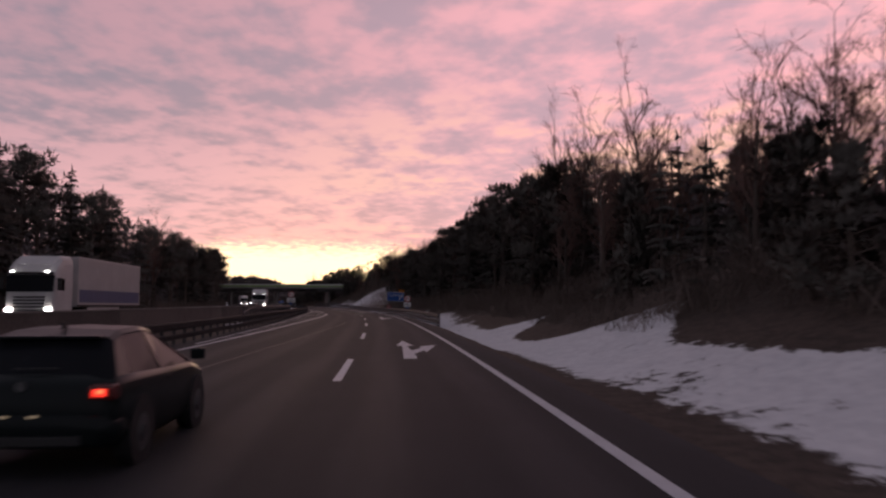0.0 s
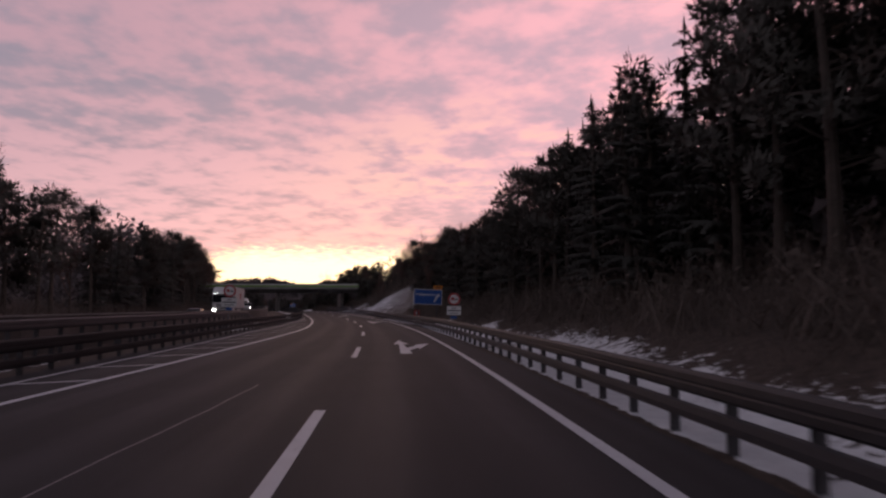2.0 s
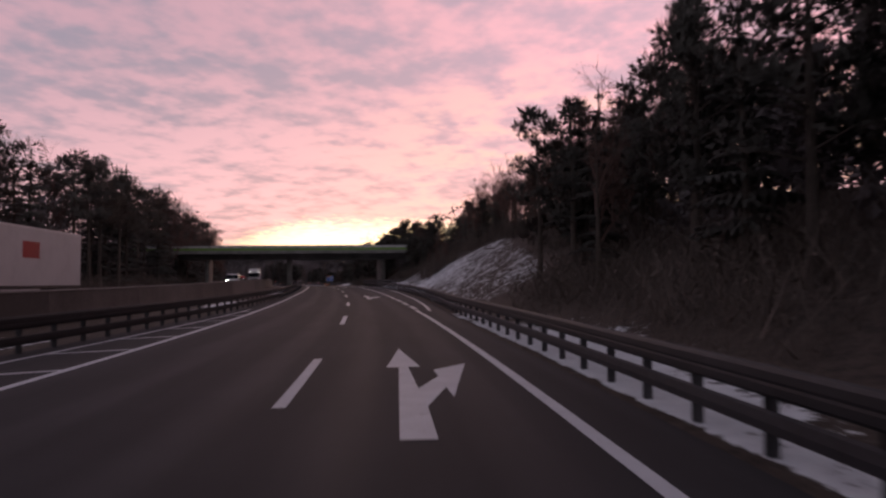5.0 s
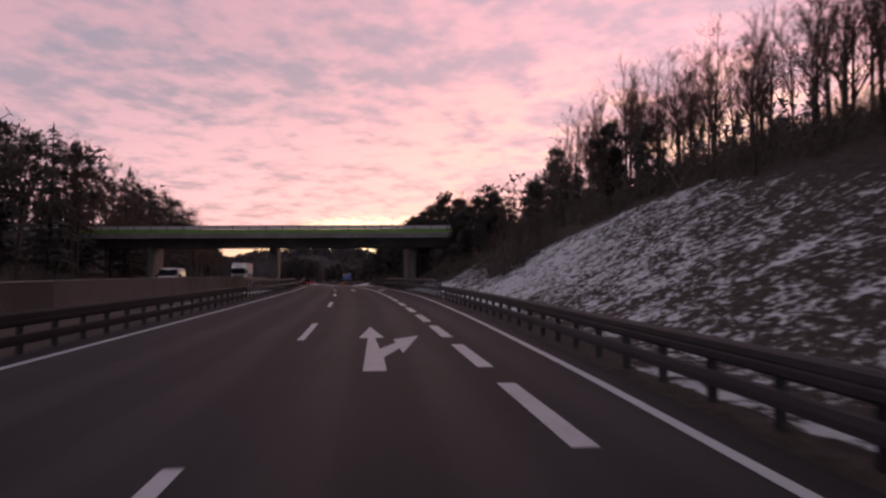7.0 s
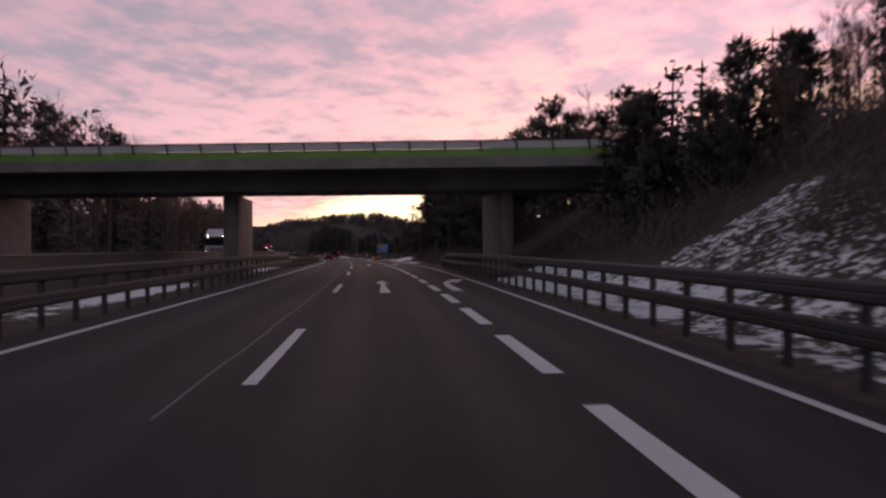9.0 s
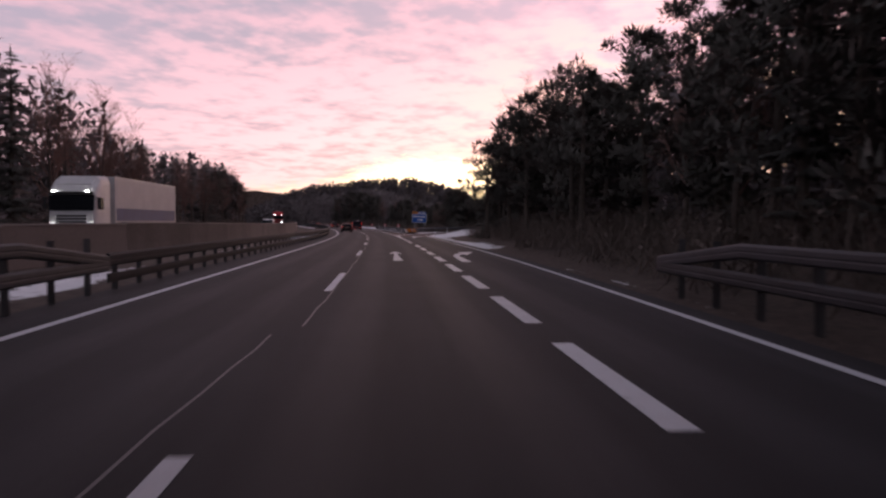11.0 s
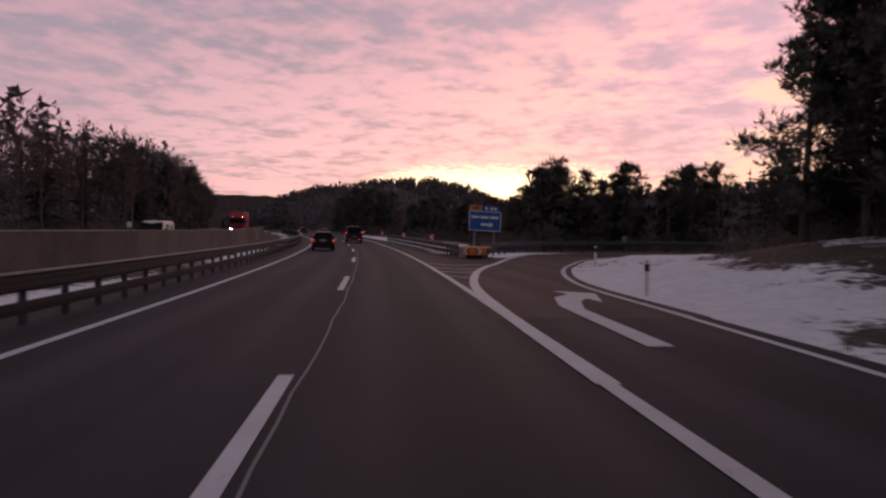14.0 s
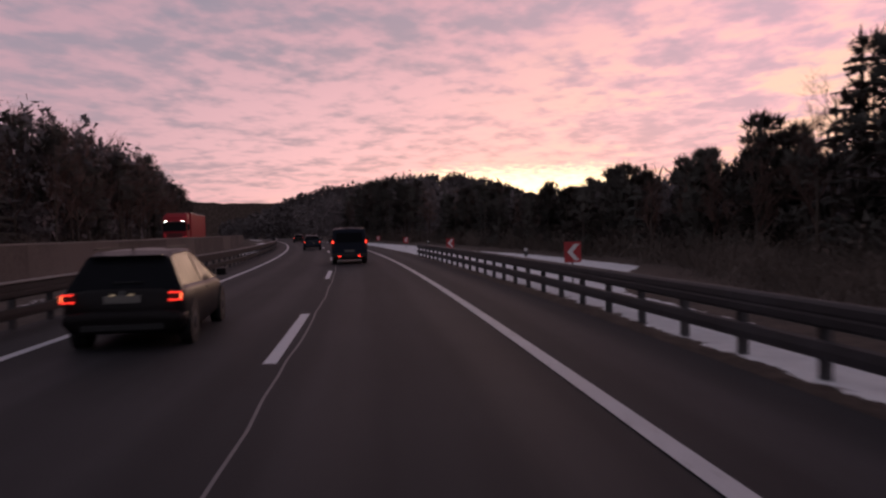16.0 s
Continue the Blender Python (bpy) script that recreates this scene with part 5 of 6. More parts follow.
def undergrowth(name, bands, label, seed, stems=14):
    """Bare scrub and brambles: fans of thin stems with small sprays."""
    rng = np.random.RandomState(seed)
    s = np.concatenate([rng.uniform(b[0], b[1], b[4]) for b in bands])
    u = np.concatenate([rng.uniform(b[2], b[3], b[4]) for b in bands])
    size = np.concatenate([np.full(b[4], b[5]) for b in bands])
    k = len(s)
    base = road_point(s, u, ground_z(s, u) - 0.05)[:, None, :]
    hgt = (size * rng.uniform(0.5, 1.3, k))[:, None, None]
    d = np.stack([rng.normal(0, 0.5, (k, stems)), rng.normal(0, 0.5, (k, stems)), np.ones((k, stems))], axis=-1)
    o = base + np.stack([rng.normal(0, 0.25, (k, stems)), rng.normal(0, 0.25, (k, stems)), np.zeros((k, stems))], axis=-1) * hgt
    e = base + d * hgt * rng.uniform(0.5, 1.0, (k, stems, 1))
    w = rng.normal(0, 0.006, (k, stems, 3)) * hgt
    c = o + (e - o) * rng.uniform(0.4, 0.9, (k, stems, 1))
    v1, v2 = rng.normal(0, 0.036, (k, stems, 3)) * hgt, rng.normal(0, 0.036, (k, stems, 3)) * hgt
    tri = np.stack([o - w, o + w, e, c, c + v1, c + v2], axis=2).reshape(-1, 3)
    return tagged(triangles(name, tri, M_BRUSH), label, "undergrowth", kind="stuff")


undergrowth("undergrowth", [(0, 45, 10.0, 15, 330, 1.7), (45, 155, 8.8, 15, 900, 1.9), (150, 172, 13.8, 19, 320, 1.8), (166, 200, 16.8, 24, 640, 1.8), (20, 50, 8.2, 11, 260, 1.0), (50, 150, 7.6, 9.5, 380, 0.9), (198, 230, 15.4, 20, 420, 1.9),
                           (219, 222.4, 11.8, 15, 60, 1.7), (206, 211, 10.8, 14.5, 110, 1.8), (229, 245, 11.5, 19, 280, 1.8),
                           (262, 294, 9.0, 15, 330, 1.9), (294, 328, 10.6, 16, 330, 1.9), (336, 356, 18.5, 31, 420, 2.2), (379, 470, 14.6, 24, 900, 1.9), (378, 384, 10.4, 15, 130, 1.2), (384, 390, 12.3, 15.5, 90, 1.2), (390, 398, 14.0, 16, 60, 1.3),
                           (379, 386, 17, 64, 300, 1.8), (470, 560, 13, 18, 350, 2.2), (20, 560, -27, -24.2, 1400, 2.0)], "tangled bare brown scrub under the forest edge", 7)


# ---- signs and markers ----
def lettering(text, size, mat, parent, m, name="lettering"):
    """Letters of the built-in font as a flat mesh, centred on m, standing upright and facing -y."""
    cu = bpy.data.curves.new("txt", "FONT")
    cu.body, cu.size, cu.extrude, cu.align_x, cu.align_y = text, size, 0.002, "CENTER", "CENTER"
    tmp = bpy.data.objects.new("txt", cu)
    scene.collection.objects.link(tmp)
    me = bpy.data.meshes.new_from_object(tmp.evaluated_get(bpy.context.evaluated_depsgraph_get()))
    bpy.data.objects.remove(tmp)
    bpy.data.curves.remove(cu)
    me.materials.clear()
    me.materials.append(mat)
    ob = new(name, me)
    ob.parent = parent
    ob.matrix_local = m @ Matrix.Rotation(math.pi / 2, 4, "X")
    return ob


def plate_bm(w, h, at, thick=0.03, corner=0.05):
    """An upright plate with rounded corners, facing -y."""
    pts = []
    for cx, cz, a0 in ((w / 2 - corner, h / 2 - corner, 0), (-w / 2 + corner, h / 2 - corner, 90), (-w / 2 + corner, -h / 2 + corner, 180), (w / 2 - corner, -h / 2 + corner, 270)):
        for k in range(5):
            a = radians(a0 + 22.5 * k)
            pts.append((cx + corner * math.cos(a), cz + corner * math.sin(a)))
    b = bmesh.new()
    front = [b.verts.new((x + at[0], at[1] - thick / 2, z + at[2])) for x, z in pts]
    back = [b.verts.new((x + at[0], at[1] + thick / 2, z + at[2])) for x, z in pts]
    b.faces.new(front)
    b.faces.new(list(reversed(back)))
    for i in range(len(pts)):
        j = (i + 1) % len(pts)
        b.faces.new((front[j], front[i], back[i], back[j]))
    bmesh.ops.recalc_face_normals(b, faces=b.faces)
    return b


def shape_bm(pts, y, thick=0.004):
    b = bmesh.new()
    front = [b.verts.new((x, y - thick, z)) for x, z in pts]
    back = [b.verts.new((x, y, z)) for x, z in pts]
    b.faces.new(front)
    for i in range(len(pts)):
        j = (i + 1) % len(pts)
        b.faces.new((front[j], front[i], back[i], back[j]))
    bmesh.ops.recalc_face_normals(b, faces=b.faces)
    return b


def arrow_pts(cx, cz, length, width, turn):
    w = width
    base = [(-length / 2, -w * 0.22), (length / 2 - w * 0.75, -w * 0.22), (length / 2 - w * 0.75, -w * 0.55), (length / 2, 0), (length / 2 - w * 0.75, w * 0.55), (length / 2 - w * 0.75, w * 0.22), (-length / 2, w * 0.22)]
    c, s = math.cos(turn), math.sin(turn)
    return [(cx + x * c - z * s, cz + x * s + z * c) for x, z in base]


def bar(parent, x, y, z, w, h, mat, name="text_bar"):
    return part(name, plate_bm(w, h, (x, y, z), 0.006, min(w, h) * 0.2), mat, parent)


def direction_sign():
    ob = root("direction_sign", M(114.9, 6.26, 0, 0, 2.3), "white-bordered blue motorway sign with an amber plate above", "road sign")
    part("panel", plate_bm(2.66, 1.43, (0, 0, 2.545), 0.05, 0.08), M_WHITE, ob, "white-bordered panel edge")
    part("blue_face", plate_bm(2.56, 1.33, (0, -0.03, 2.545), 0.02, 0.06), M_BLUE, ob, "blue reflective face")
    lettering("Heiligenkreuz", 0.36, M_WHITE, ob, Matrix.Translation((-0.18, -0.045, 2.78)))
    part("arrow", shape_bm(arrow_pts(0.82, 2.5, 0.95, 0.34, radians(58)), -0.042), M_WHITE, ob, "white slanting arrow")
    part("amber_plate", plate_bm(0.85, 0.36, (0.92, 0, 3.47), 0.04, 0.04), M_YELLOW, ob, "small amber plate")
    bar(ob, 0.92, -0.024, 3.47, 0.5, 0.12, M_BLACK)
    for x in (-0.9, 0.9):
        part("post", tube_bm(0.05, 0.05, 3.9, (x, 0.07, 1.35)), M_POST, ob)
    return ob


direction_sign()


def exit_sign():
    ob = root("exit_sign", M(372.0, 9.28, 0, 0, 2.5), "blue exit sign with white arrow on two grey posts", "road sign")
    part("panel", plate_bm(2.34, 1.42, (0, 0, 2.33), 0.05, 0.08), M_WHITE, ob, "white-bordered panel edge")
    part("blue_face", plate_bm(2.24, 1.32, (0, -0.03, 2.33), 0.02, 0.06), M_BLUE, ob, "blue reflective face")
    for x, w in ((-0.72, 0.55), (-0.05, 0.62), (0.66, 0.62)):
        bar(ob, x, -0.044, 2.60, w, 0.17, M_WHITE)
    part("arrow", shape_bm(arrow_pts(0.15, 2.08, 0.92, 0.36, 0), -0.042), M_WHITE, ob, "white arrow pointing right")
    part("amber_plate", plate_bm(0.86, 0.36, (-0.72, 0, 3.24), 0.04, 0.03), M_YELLOW, ob, "small amber plate")
    bar(ob, -0.72, -0.024, 3.24, 0.5, 0.12, M_BLACK)
    part("blue_plate", plate_bm(1.28, 0.36, (0.42, 0, 3.24), 0.04, 0.03), M_BLUE, ob, "blue plate with pale marks")
    for x in (0.05, 0.45, 0.72):
        bar(ob, x, -0.024, 3.24, 0.2, 0.2, M_WHITE, "mark")
    for x in (-0.72, 0.72):
        part("post", tube_bm(0.06, 0.06, 3.6, (x, 0.07, 1.3)), M_GREY, ob, "grey steel post")
    return ob


exit_sign()


def truck_ban(s, u, zc, wide):
    ob = root("prohibition_sign", M(s, u, 0, 0, 1.6), "round red-ringed overtaking ban sign with a white plate below", "road sign", "overtaking ban signs")
    flat = Matrix.Rotation(math.pi / 2, 4, "X")
    part("red_disc", tube_bm(0.40, 0.40, 0.03, (0, 0, zc), flat, 40), M_RED, ob, "red ring")
    part("white_disc", tube_bm(0.295, 0.295, 0.012, (0, -0.02, zc), flat, 40), M_WHITE, ob, "white face")
    part("lorry_mark", join_bm(box_bm(0.17, 0.006, 0.17, (-0.12, -0.029, zc + 0.02)), box_bm(0.08, 0.006, 0.11, (0.0, -0.029, zc - 0.01))), M_RED, ob, "red lorry shape")
    part("car_mark", join_bm(box_bm(0.17, 0.006, 0.055, (0.15, -0.029, zc - 0.035)), box_bm(0.10, 0.006, 0.05, (0.15, -0.029, zc + 0.015))), M_BLACK, ob, "black car shape")
    part("plate", plate_bm(wide, 0.57, (0, 0, zc - 0.74), 0.03, 0.03), M_WHITE, ob, "white supplementary plate")
    for z, w in ((0.16, 0.32), (0.0, wide * 0.85), (-0.17, wide * 0.6)):
        bar(ob, 0, -0.019, zc - 0.74 + z, w, 0.07, M_BLACK if z == 0 else M_GREY)
    part("blue_plate", plate_bm(0.40, 0.17, (0, 0, zc - 1.17), 0.03, 0.02), M_BLUE, ob, "small blue plate")
    part("post", tube_bm(0.035, 0.035, zc + 0.6, (0, 0.05, (zc + 0.6) / 2 - 0.4)), M_GREY, ob)
    return ob


truck_ban(93.6, 5.79, 2.10, 0.90)
truck_ban(95.5, -8.75, 2.66, 1.0)


def chevron_board(s, u, zc, w=0.50, h=0.60, turn=0):
    ob = root("chevron_board", M(s, u, 0, turn), "red and white curve chevron board on a post in snow", "road sign", "curve chevrons")
    part("board", plate_bm(w, h, (0, 0, zc), 0.03, 0.03), M_RED, ob, "red board")
    a = h * 0.40
    part("chevron", shape_bm([(0.10 * w, zc + a), (0.40 * w, zc + a), (-0.02 * w, zc), (0.40 * w, zc - a), (0.10 * w, zc - a), (-0.34 * w, zc)], -0.017), M_WHITE, ob, "white chevron pointing left")
    part("post", tube_bm(0.03, 0.03, zc + 0.5, (0, 0.04, zc / 2 - 0.1)), M_GREY, ob)
    return ob


chevron_board(115.2, 5.36, 1.04)
chevron_board(387.0, 7.32, 0.97)
chevron_board(413.5, 7.6, 0.85)
chevron_board(440.0, 7.9, 0.75)
chevron_board(466.0, 8.1, 0.75)


def sign_back(s, u, zc, w, h, turn):
    ob = root("sign_back", M(s, u, 0, turn), "small grey sign on a post seen from its side", "road sign")
    part("plate", plate_bm(w, h, (0, 0, zc), 0.03, 0.03), M_GREY, ob)
    part("post", tube_bm(0.03, 0.03, zc + 0.5, (0, 0.04, zc / 2 - 0.1)), M_POST, ob)


sign_back(377.5, 22.0, 0.95, 0.45, 0.6, 10)
sign_back(377.0, 31.0, 0.95, 0.45, 0.6, 20)


def wall_plate(s, zc, w, h):
    ob = root("wall_plate", M(s, -11.85, 0.25), "pale plate on a short post behind the concrete wall", "road sign")
    part("plate", plate_bm(w, h, (0, 0, zc - 0.25), 0.03, 0.03), M_WHITE, ob)
    part("post", tube_bm(0.03, 0.03, zc, (0, 0.04, zc / 2 - 0.3)), M_POST, ob)


wall_plate(360.3, 1.86, 0.24, 0.30)


def delineator(s, u):
    z = float(ground_z(s, u))
    ob = root("delineator_post", M(s, u, z), "white plastic delineator post with a black band in snow", "marker post", "delineators")
    part("shaft", box_bm(0.11, 0.06, 1.05, (0, 0, 0.42), 0.02), M_WHITE, ob)
    part("band", box_bm(0.114, 0.064, 0.20, (0, 0, 0.74), 0.01), M_BLACK, ob, "black band")


for s, u in ((353.0, 11.3), (394, 7.6), (421, 7.2), (338, 8.0), (300, -23.5), (333, -23.5), (349, -23.5), (366, -23.5), (400, -23.5), (433, -23.5)):
    delineator(s, u)


def crash_cushion():
    ob = root("crash_cushion", M(361.7, 6.9, 0, -22), "rounded amber crash cushion nose with red and white chevrons", "crash barrier")
    b = bmesh.new()
    n = 14
    ring = []
    for z in (0.24, 0.29, 0.65, 0.70):
        r = 0.66 if 0.26 < z < 0.67 else 0.62
        row = []
        for k in range(n + 1):
            a = math.pi + math.pi * k / n
            row.append(b.verts.new((r * math.cos(a), 0.42 * math.sin(a), z)))
        row += [b.verts.new((r, 1.6, z)), b.verts.new((-r, 1.6, z))]
        ring.append(row)
    m = len(ring[0])
    for i in range(3):
        for k in range(m):
            w = (k + 1) % m
            b.faces.new((ring[i][k], ring[i][w], ring[i + 1][w], ring[i + 1][k]))
    b.faces.new(list(reversed(ring[0])))
    b.faces.new(ring[3])
    part("nose", b, M_YELLOW, ob, "amber plastic nose", smooth=False)
    for sx in (-1, 1):
        for shift, mat in ((0.0, M_WHITE), (-0.15, M_RED)):
            pts = [(sx * (x + shift), z) for x, z in ((0.40, 0.64), (0.26, 0.64), (0.42, 0.47), (0.26, 0.30), (0.40, 0.30), (0.57, 0.47))]
            c = part("chevron", shape_bm(pts if sx > 0 else pts[::-1], 0), mat, ob, "chevron mark")
            for v in c.data.vertices:
                v.co.y += -0.43 * math.sqrt(max(0.0, 1 - (v.co.x / 0.67) ** 2)) - 0.008
    part("core", box_bm(1.0, 1.5, 0.24, (0, 0.85, 0.15), 0.03), M_BLACK, ob, "dark rubber core")
    part("base", box_bm(1.5, 2.2, 0.06, (0, 0.9, 0.035), 0.02), M_POST, ob, "dark steel base")
    part("side_rail", box_bm(0.06, 2.4, 0.30, (-0.72, 1.6, 0.5), 0.02), M_STEEL, ob)
    part("side_rail", box_bm(0.06, 2.4, 0.30, (0.72, 1.6, 0.5), 0.02), M_STEEL, ob)
    return ob


crash_cushion()
# high rail in front of the median wall near the sign
guard_rail(along(curve((58, -9.4), (114, -9.6)), 58, 114), 1, "high galvanised guard rail before the median wall", tiers=((0.95, 1.0),), post_h=1.25, low=False)


# ---- vehicles ----
def paint(name, color, rough=0.36):
    m = material(name, color, rough, spec=0.3, vary=0.12, scale=1.2, fine=20.0, bump=0.02, depth=0.002)
    m.node_tree.nodes["Principled BSDF"].inputs["IOR"].default_value = 1.32
    return m


V_GREEN = paint("dark_green_grey_paint", (0.010, 0.014, 0.015))
V_BROWN = paint("dark_brown_black_paint", (0.012, 0.010, 0.011))
V_NAVY = paint("dark_blue_paint", (0.016, 0.020, 0.034))
V_WHITE = paint("white_lorry_paint", (0.62, 0.60, 0.60), 0.45)
V_CURTAIN = paint("pale_trailer_side", (0.52, 0.50, 0.50), 0.6)
V_BAND = paint("blue_grey_band", (0.12, 0.13, 0.22), 0.6)
V_RED = paint("red_lorry_paint", (0.34, 0.025, 0.035), 0.45)
V_GLASS = material("tinted_glass", (0.010, 0.011, 0.014), 0.24, vary=0.1, bump=0.0, spec=0.16)
V_GLASS.node_tree.nodes["Principled BSDF"].inputs["IOR"].default_value = 1.25
V_RUBBER = material("tyre_rubber", (0.018, 0.018, 0.018), 0.9, vary=0.3)
V_RIM = material("alloy_rim", (0.16, 0.16, 0.165), 0.4, metal=0.8, vary=0.2)
V_TRIM = material("black_plastic", (0.018, 0.018, 0.019), 0.6, vary=0.2)
V_PLATE = material("pale_number_plate", (0.20, 0.19, 0.175), 0.6, vary=0.1)
V_TAIL = material("lit_tail_lamp", (0.35, 0.02, 0.015), 0.3, vary=0.2, emit=(1.0, 0.035, 0.02), power=1.5)
V_TAILHOT = material("lit_lamp_core", (0.5, 0.05, 0.02), 0.3, vary=0.1, emit=(1.0, 0.16, 0.06), power=2.2)
V_LENS = material("unlit_lamp_lens", (0.12, 0.02, 0.02), 0.25, vary=0.2)
V_PLATELAMP = material("plate_lamp", (0.5, 0.42, 0.3), 0.4, vary=0.05, emit=(1.0, 0.72, 0.45), power=0.16)
V_HEAD = material("lit_head_lamp", (0.8, 0.8, 0.8), 0.3, vary=0.05, emit=(1.0, 0.95, 0.88), power=14.0)


def loft(sections, close=True):
    """A skin over cross-sections (each a list of points, same count)."""
    b = bmesh.new()
    rows = [[b.verts.new(p) for p in sec] for sec in sections]
    n = len(rows[0])
    for i in range(len(rows) - 1):
        for j in range(n):
            w = (j + 1) % n
            b.faces.new((rows[i][j], rows[i][w], rows[i + 1][w], rows[i + 1][j]))
    if close:
        b.faces.new(list(reversed(rows[0])))
        b.faces.new(rows[-1])
    bmesh.ops.recalc_face_normals(b, faces=b.faces)
    return b


def body_section(y, zb, zt, hw, crown=0.03):
    half = [(hw * 0.86, zb), (hw * 0.97, zb + 0.10), (hw, zb + (zt - zb) * 0.45), (hw * 0.985, zt - 0.10), (hw * 0.93, zt - 0.02), (hw * 0.6, zt + crown * 0.6), (0, zt + crown)]
    return [(x, y, z) for x, z in half] + [(-x, y, z) for x, z in reversed(half[:-1])]


def wheel(parent, x, y, r, w, out):
    turn = Matrix.Rotation(math.pi / 2, 4, "Y")
    t = part("wheel", tube_bm(r, r, w, (x, y, r), turn, 28, 0.045), V_RUBBER, parent, smooth=False)
    part("rim", join_bm(tube_bm(r * 0.62, r * 0.62, 0.02, (x + out * (w / 2 + 0.004), y, r), turn, 20), *[box_bm(0.03, 0.05, r * 0.55, (x + out * (w / 2 + 0.016), y, r), 0, None, Matrix.Rotation(k * math.pi / 5, 4, "X")) for k in range(5)]), V_RIM, t, "alloy rim")


def passenger_car(s, u, turn, length, width, height, mat, label, estate=False, lit=True, front_lit=False):
    car = root("estate_car" if estate else "hatchback_car", M(s, u, 0, turn), label, "car")
    W, L, H = width / 2, length, height
    belt = 0.93
    st = [(0.0, 0.42, 0.80, W * 0.88), (0.06, 0.32, 0.88, W * 0.95), (0.25, 0.24, 0.95, W * 0.985), (0.8, 0.19, belt + 0.01, W), (L * 0.5, 0.18, belt - 0.02, W), (L * 0.72, 0.19, belt - 0.02, W * 0.99), (L * 0.86, 0.21, 0.82, W * 0.96), (L * 0.95, 0.26, 0.70, W * 0.88), (L, 0.36, 0.60, W * 0.70)]
    part("body", loft([body_section(*r) for r in st]), mat, car, smooth=True)
    # cabin
    rear = 0.10 if estate else 0.16
    top_r = 0.42 if estate else 0.62
    tops = [(rear, belt - 0.02, 0.80), (top_r, H - 0.10, 0.66), (top_r + 0.35, H - 0.035, 0.655), (L * 0.40, H - 0.01, 0.66), (L * 0.50, H - 0.05, 0.645), (L * 0.545, H - 0.12, 0.64), (L * 0.74, belt - 0.02, 0.78)]

    def cab(y, zt, hw, grow=0.0):
        hb = W * 0.93
        q = (zt - (belt - 0.05)) / (H - belt)
        hw2 = (hb + (W * hw - hb) * min(1, max(0, q))) + grow
        return [(hb + grow, y, belt - 0.05), (hw2, y, zt - 0.03), (hw2 * 0.90, y, zt + grow), (0, y, zt + 0.02 + grow), (-hw2 * 0.90, y, zt + grow), (-hw2, y, zt - 0.03), (-hb - grow, y, belt - 0.05)]

    part("cabin_glass", loft([cab(*r) for r in tops]), V_GLASS, car, "dark tinted glass", smooth=False)
    roof = [cab(y, z, h, 0.012)[1:6] for y, z, h in tops[1:6]]
    lower = [[(x * 0.99, y, z - 0.035) for x, y, z in reversed(sec)] for sec in roof]
    part("roof", loft([a + b for a, b in zip(roof, lower)]), mat, car, smooth=False)
    for sx in (-1, 1):
        def side(y, f):
            """A point on the cabin's side at height share f."""
            zt = float(np.interp(y, [r[0] for r in tops], [r[1] for r in tops]))
            hw = float(np.interp(y, [r[0] for r in tops], [r[2] for r in tops]))
            c = cab(y, zt, hw, 0.008)
            a, b2 = Vector(c[0]), Vector(c[1])
            p = a + (b2 - a) * f
            return (sx * p.x, p.y, p.z)
        pillars = [(rear + 0.02, top_r + 0.02, 0.16 if estate else 0.34), (L * 0.40, L * 0.39, 0.10), (L * 0.735, L * 0.55, 0.07)]
        for y0, y1, w in pillars:
            b = bmesh.new()
            q = [side(y0, 0.0), side(y0 + w, 0.0), side(y1 + w * 0.8, 1.0), side(y1, 1.0)]
            v = [b.verts.new(p) for p in q] + [b.verts.new((p[0] * 0.97, p[1], p[2])) for p in q]
            for f in ((0, 1, 2, 3), (7, 6, 5, 4), (0, 4, 5, 1), (1, 5, 6, 2), (2, 6, 7, 3), (3, 7, 4, 0)):
                b.faces.new([v[k] for k in f])
            bmesh.ops.recalc_face_normals(b, faces=b.faces)
            part("pillar", b, mat, car)
        wheel(car, sx * (W - 0.11), 0.78, 0.315, 0.21, sx)
        wheel(car, sx * (W - 0.11), L - 0.86, 0.315, 0.21, sx)
        for y in (0.78, L - 0.86):
            part("wheel_arch", tube_bm(0.37, 0.37, 0.10, (sx * (W - 0.045), y, 0.33), Matrix.Rotation(math.pi / 2, 4, "Y"), 28), V_TRIM, car)
        part("mirror", box_bm(0.18, 0.11, 0.14, (sx * (W + 0.09), L * 0.68, 1.0), 0.03), mat, car)
        part("door_handle", box_bm(0.02, 0.18, 0.025, (sx * (W + 0.004), L * 0.44, 0.80), 0.006), V_TRIM, car)
        lamp = part("tail_lamp", box_bm(0.26 if not estate else 0.23, 0.16, 0.15 if not estate else 0.17, (sx * (W - 0.13), 0.06, 0.80), 0.035), V_LENS, car, "red tail lamp")
        if lit:
            if estate:
                for z, w in ((0.855, 0.18), (0.745, 0.20)):
                    part("light_bar", box_bm(w, 0.02, 0.022, (sx * (W - 0.13), -0.028, z), 0.008), V_TAIL, lamp, "glowing red bar")
                part("light_bar", box_bm(0.026, 0.02, 0.10, (sx * (W - 0.045), -0.026, 0.80), 0.008), V_TAILHOT, lamp, "hot amber end of the bar")
            else:
                part("lamp_core", box_bm(0.13, 0.02, 0.07, (sx * (W - 0.15), -0.03, 0.80), 0.01), V_TAIL, lamp, "glowing red core")
                part("lamp_core", box_bm(0.06, 0.02, 0.035, (sx * (W - 0.14), -0.036, 0.81), 0.008), V_TAILHOT, lamp)
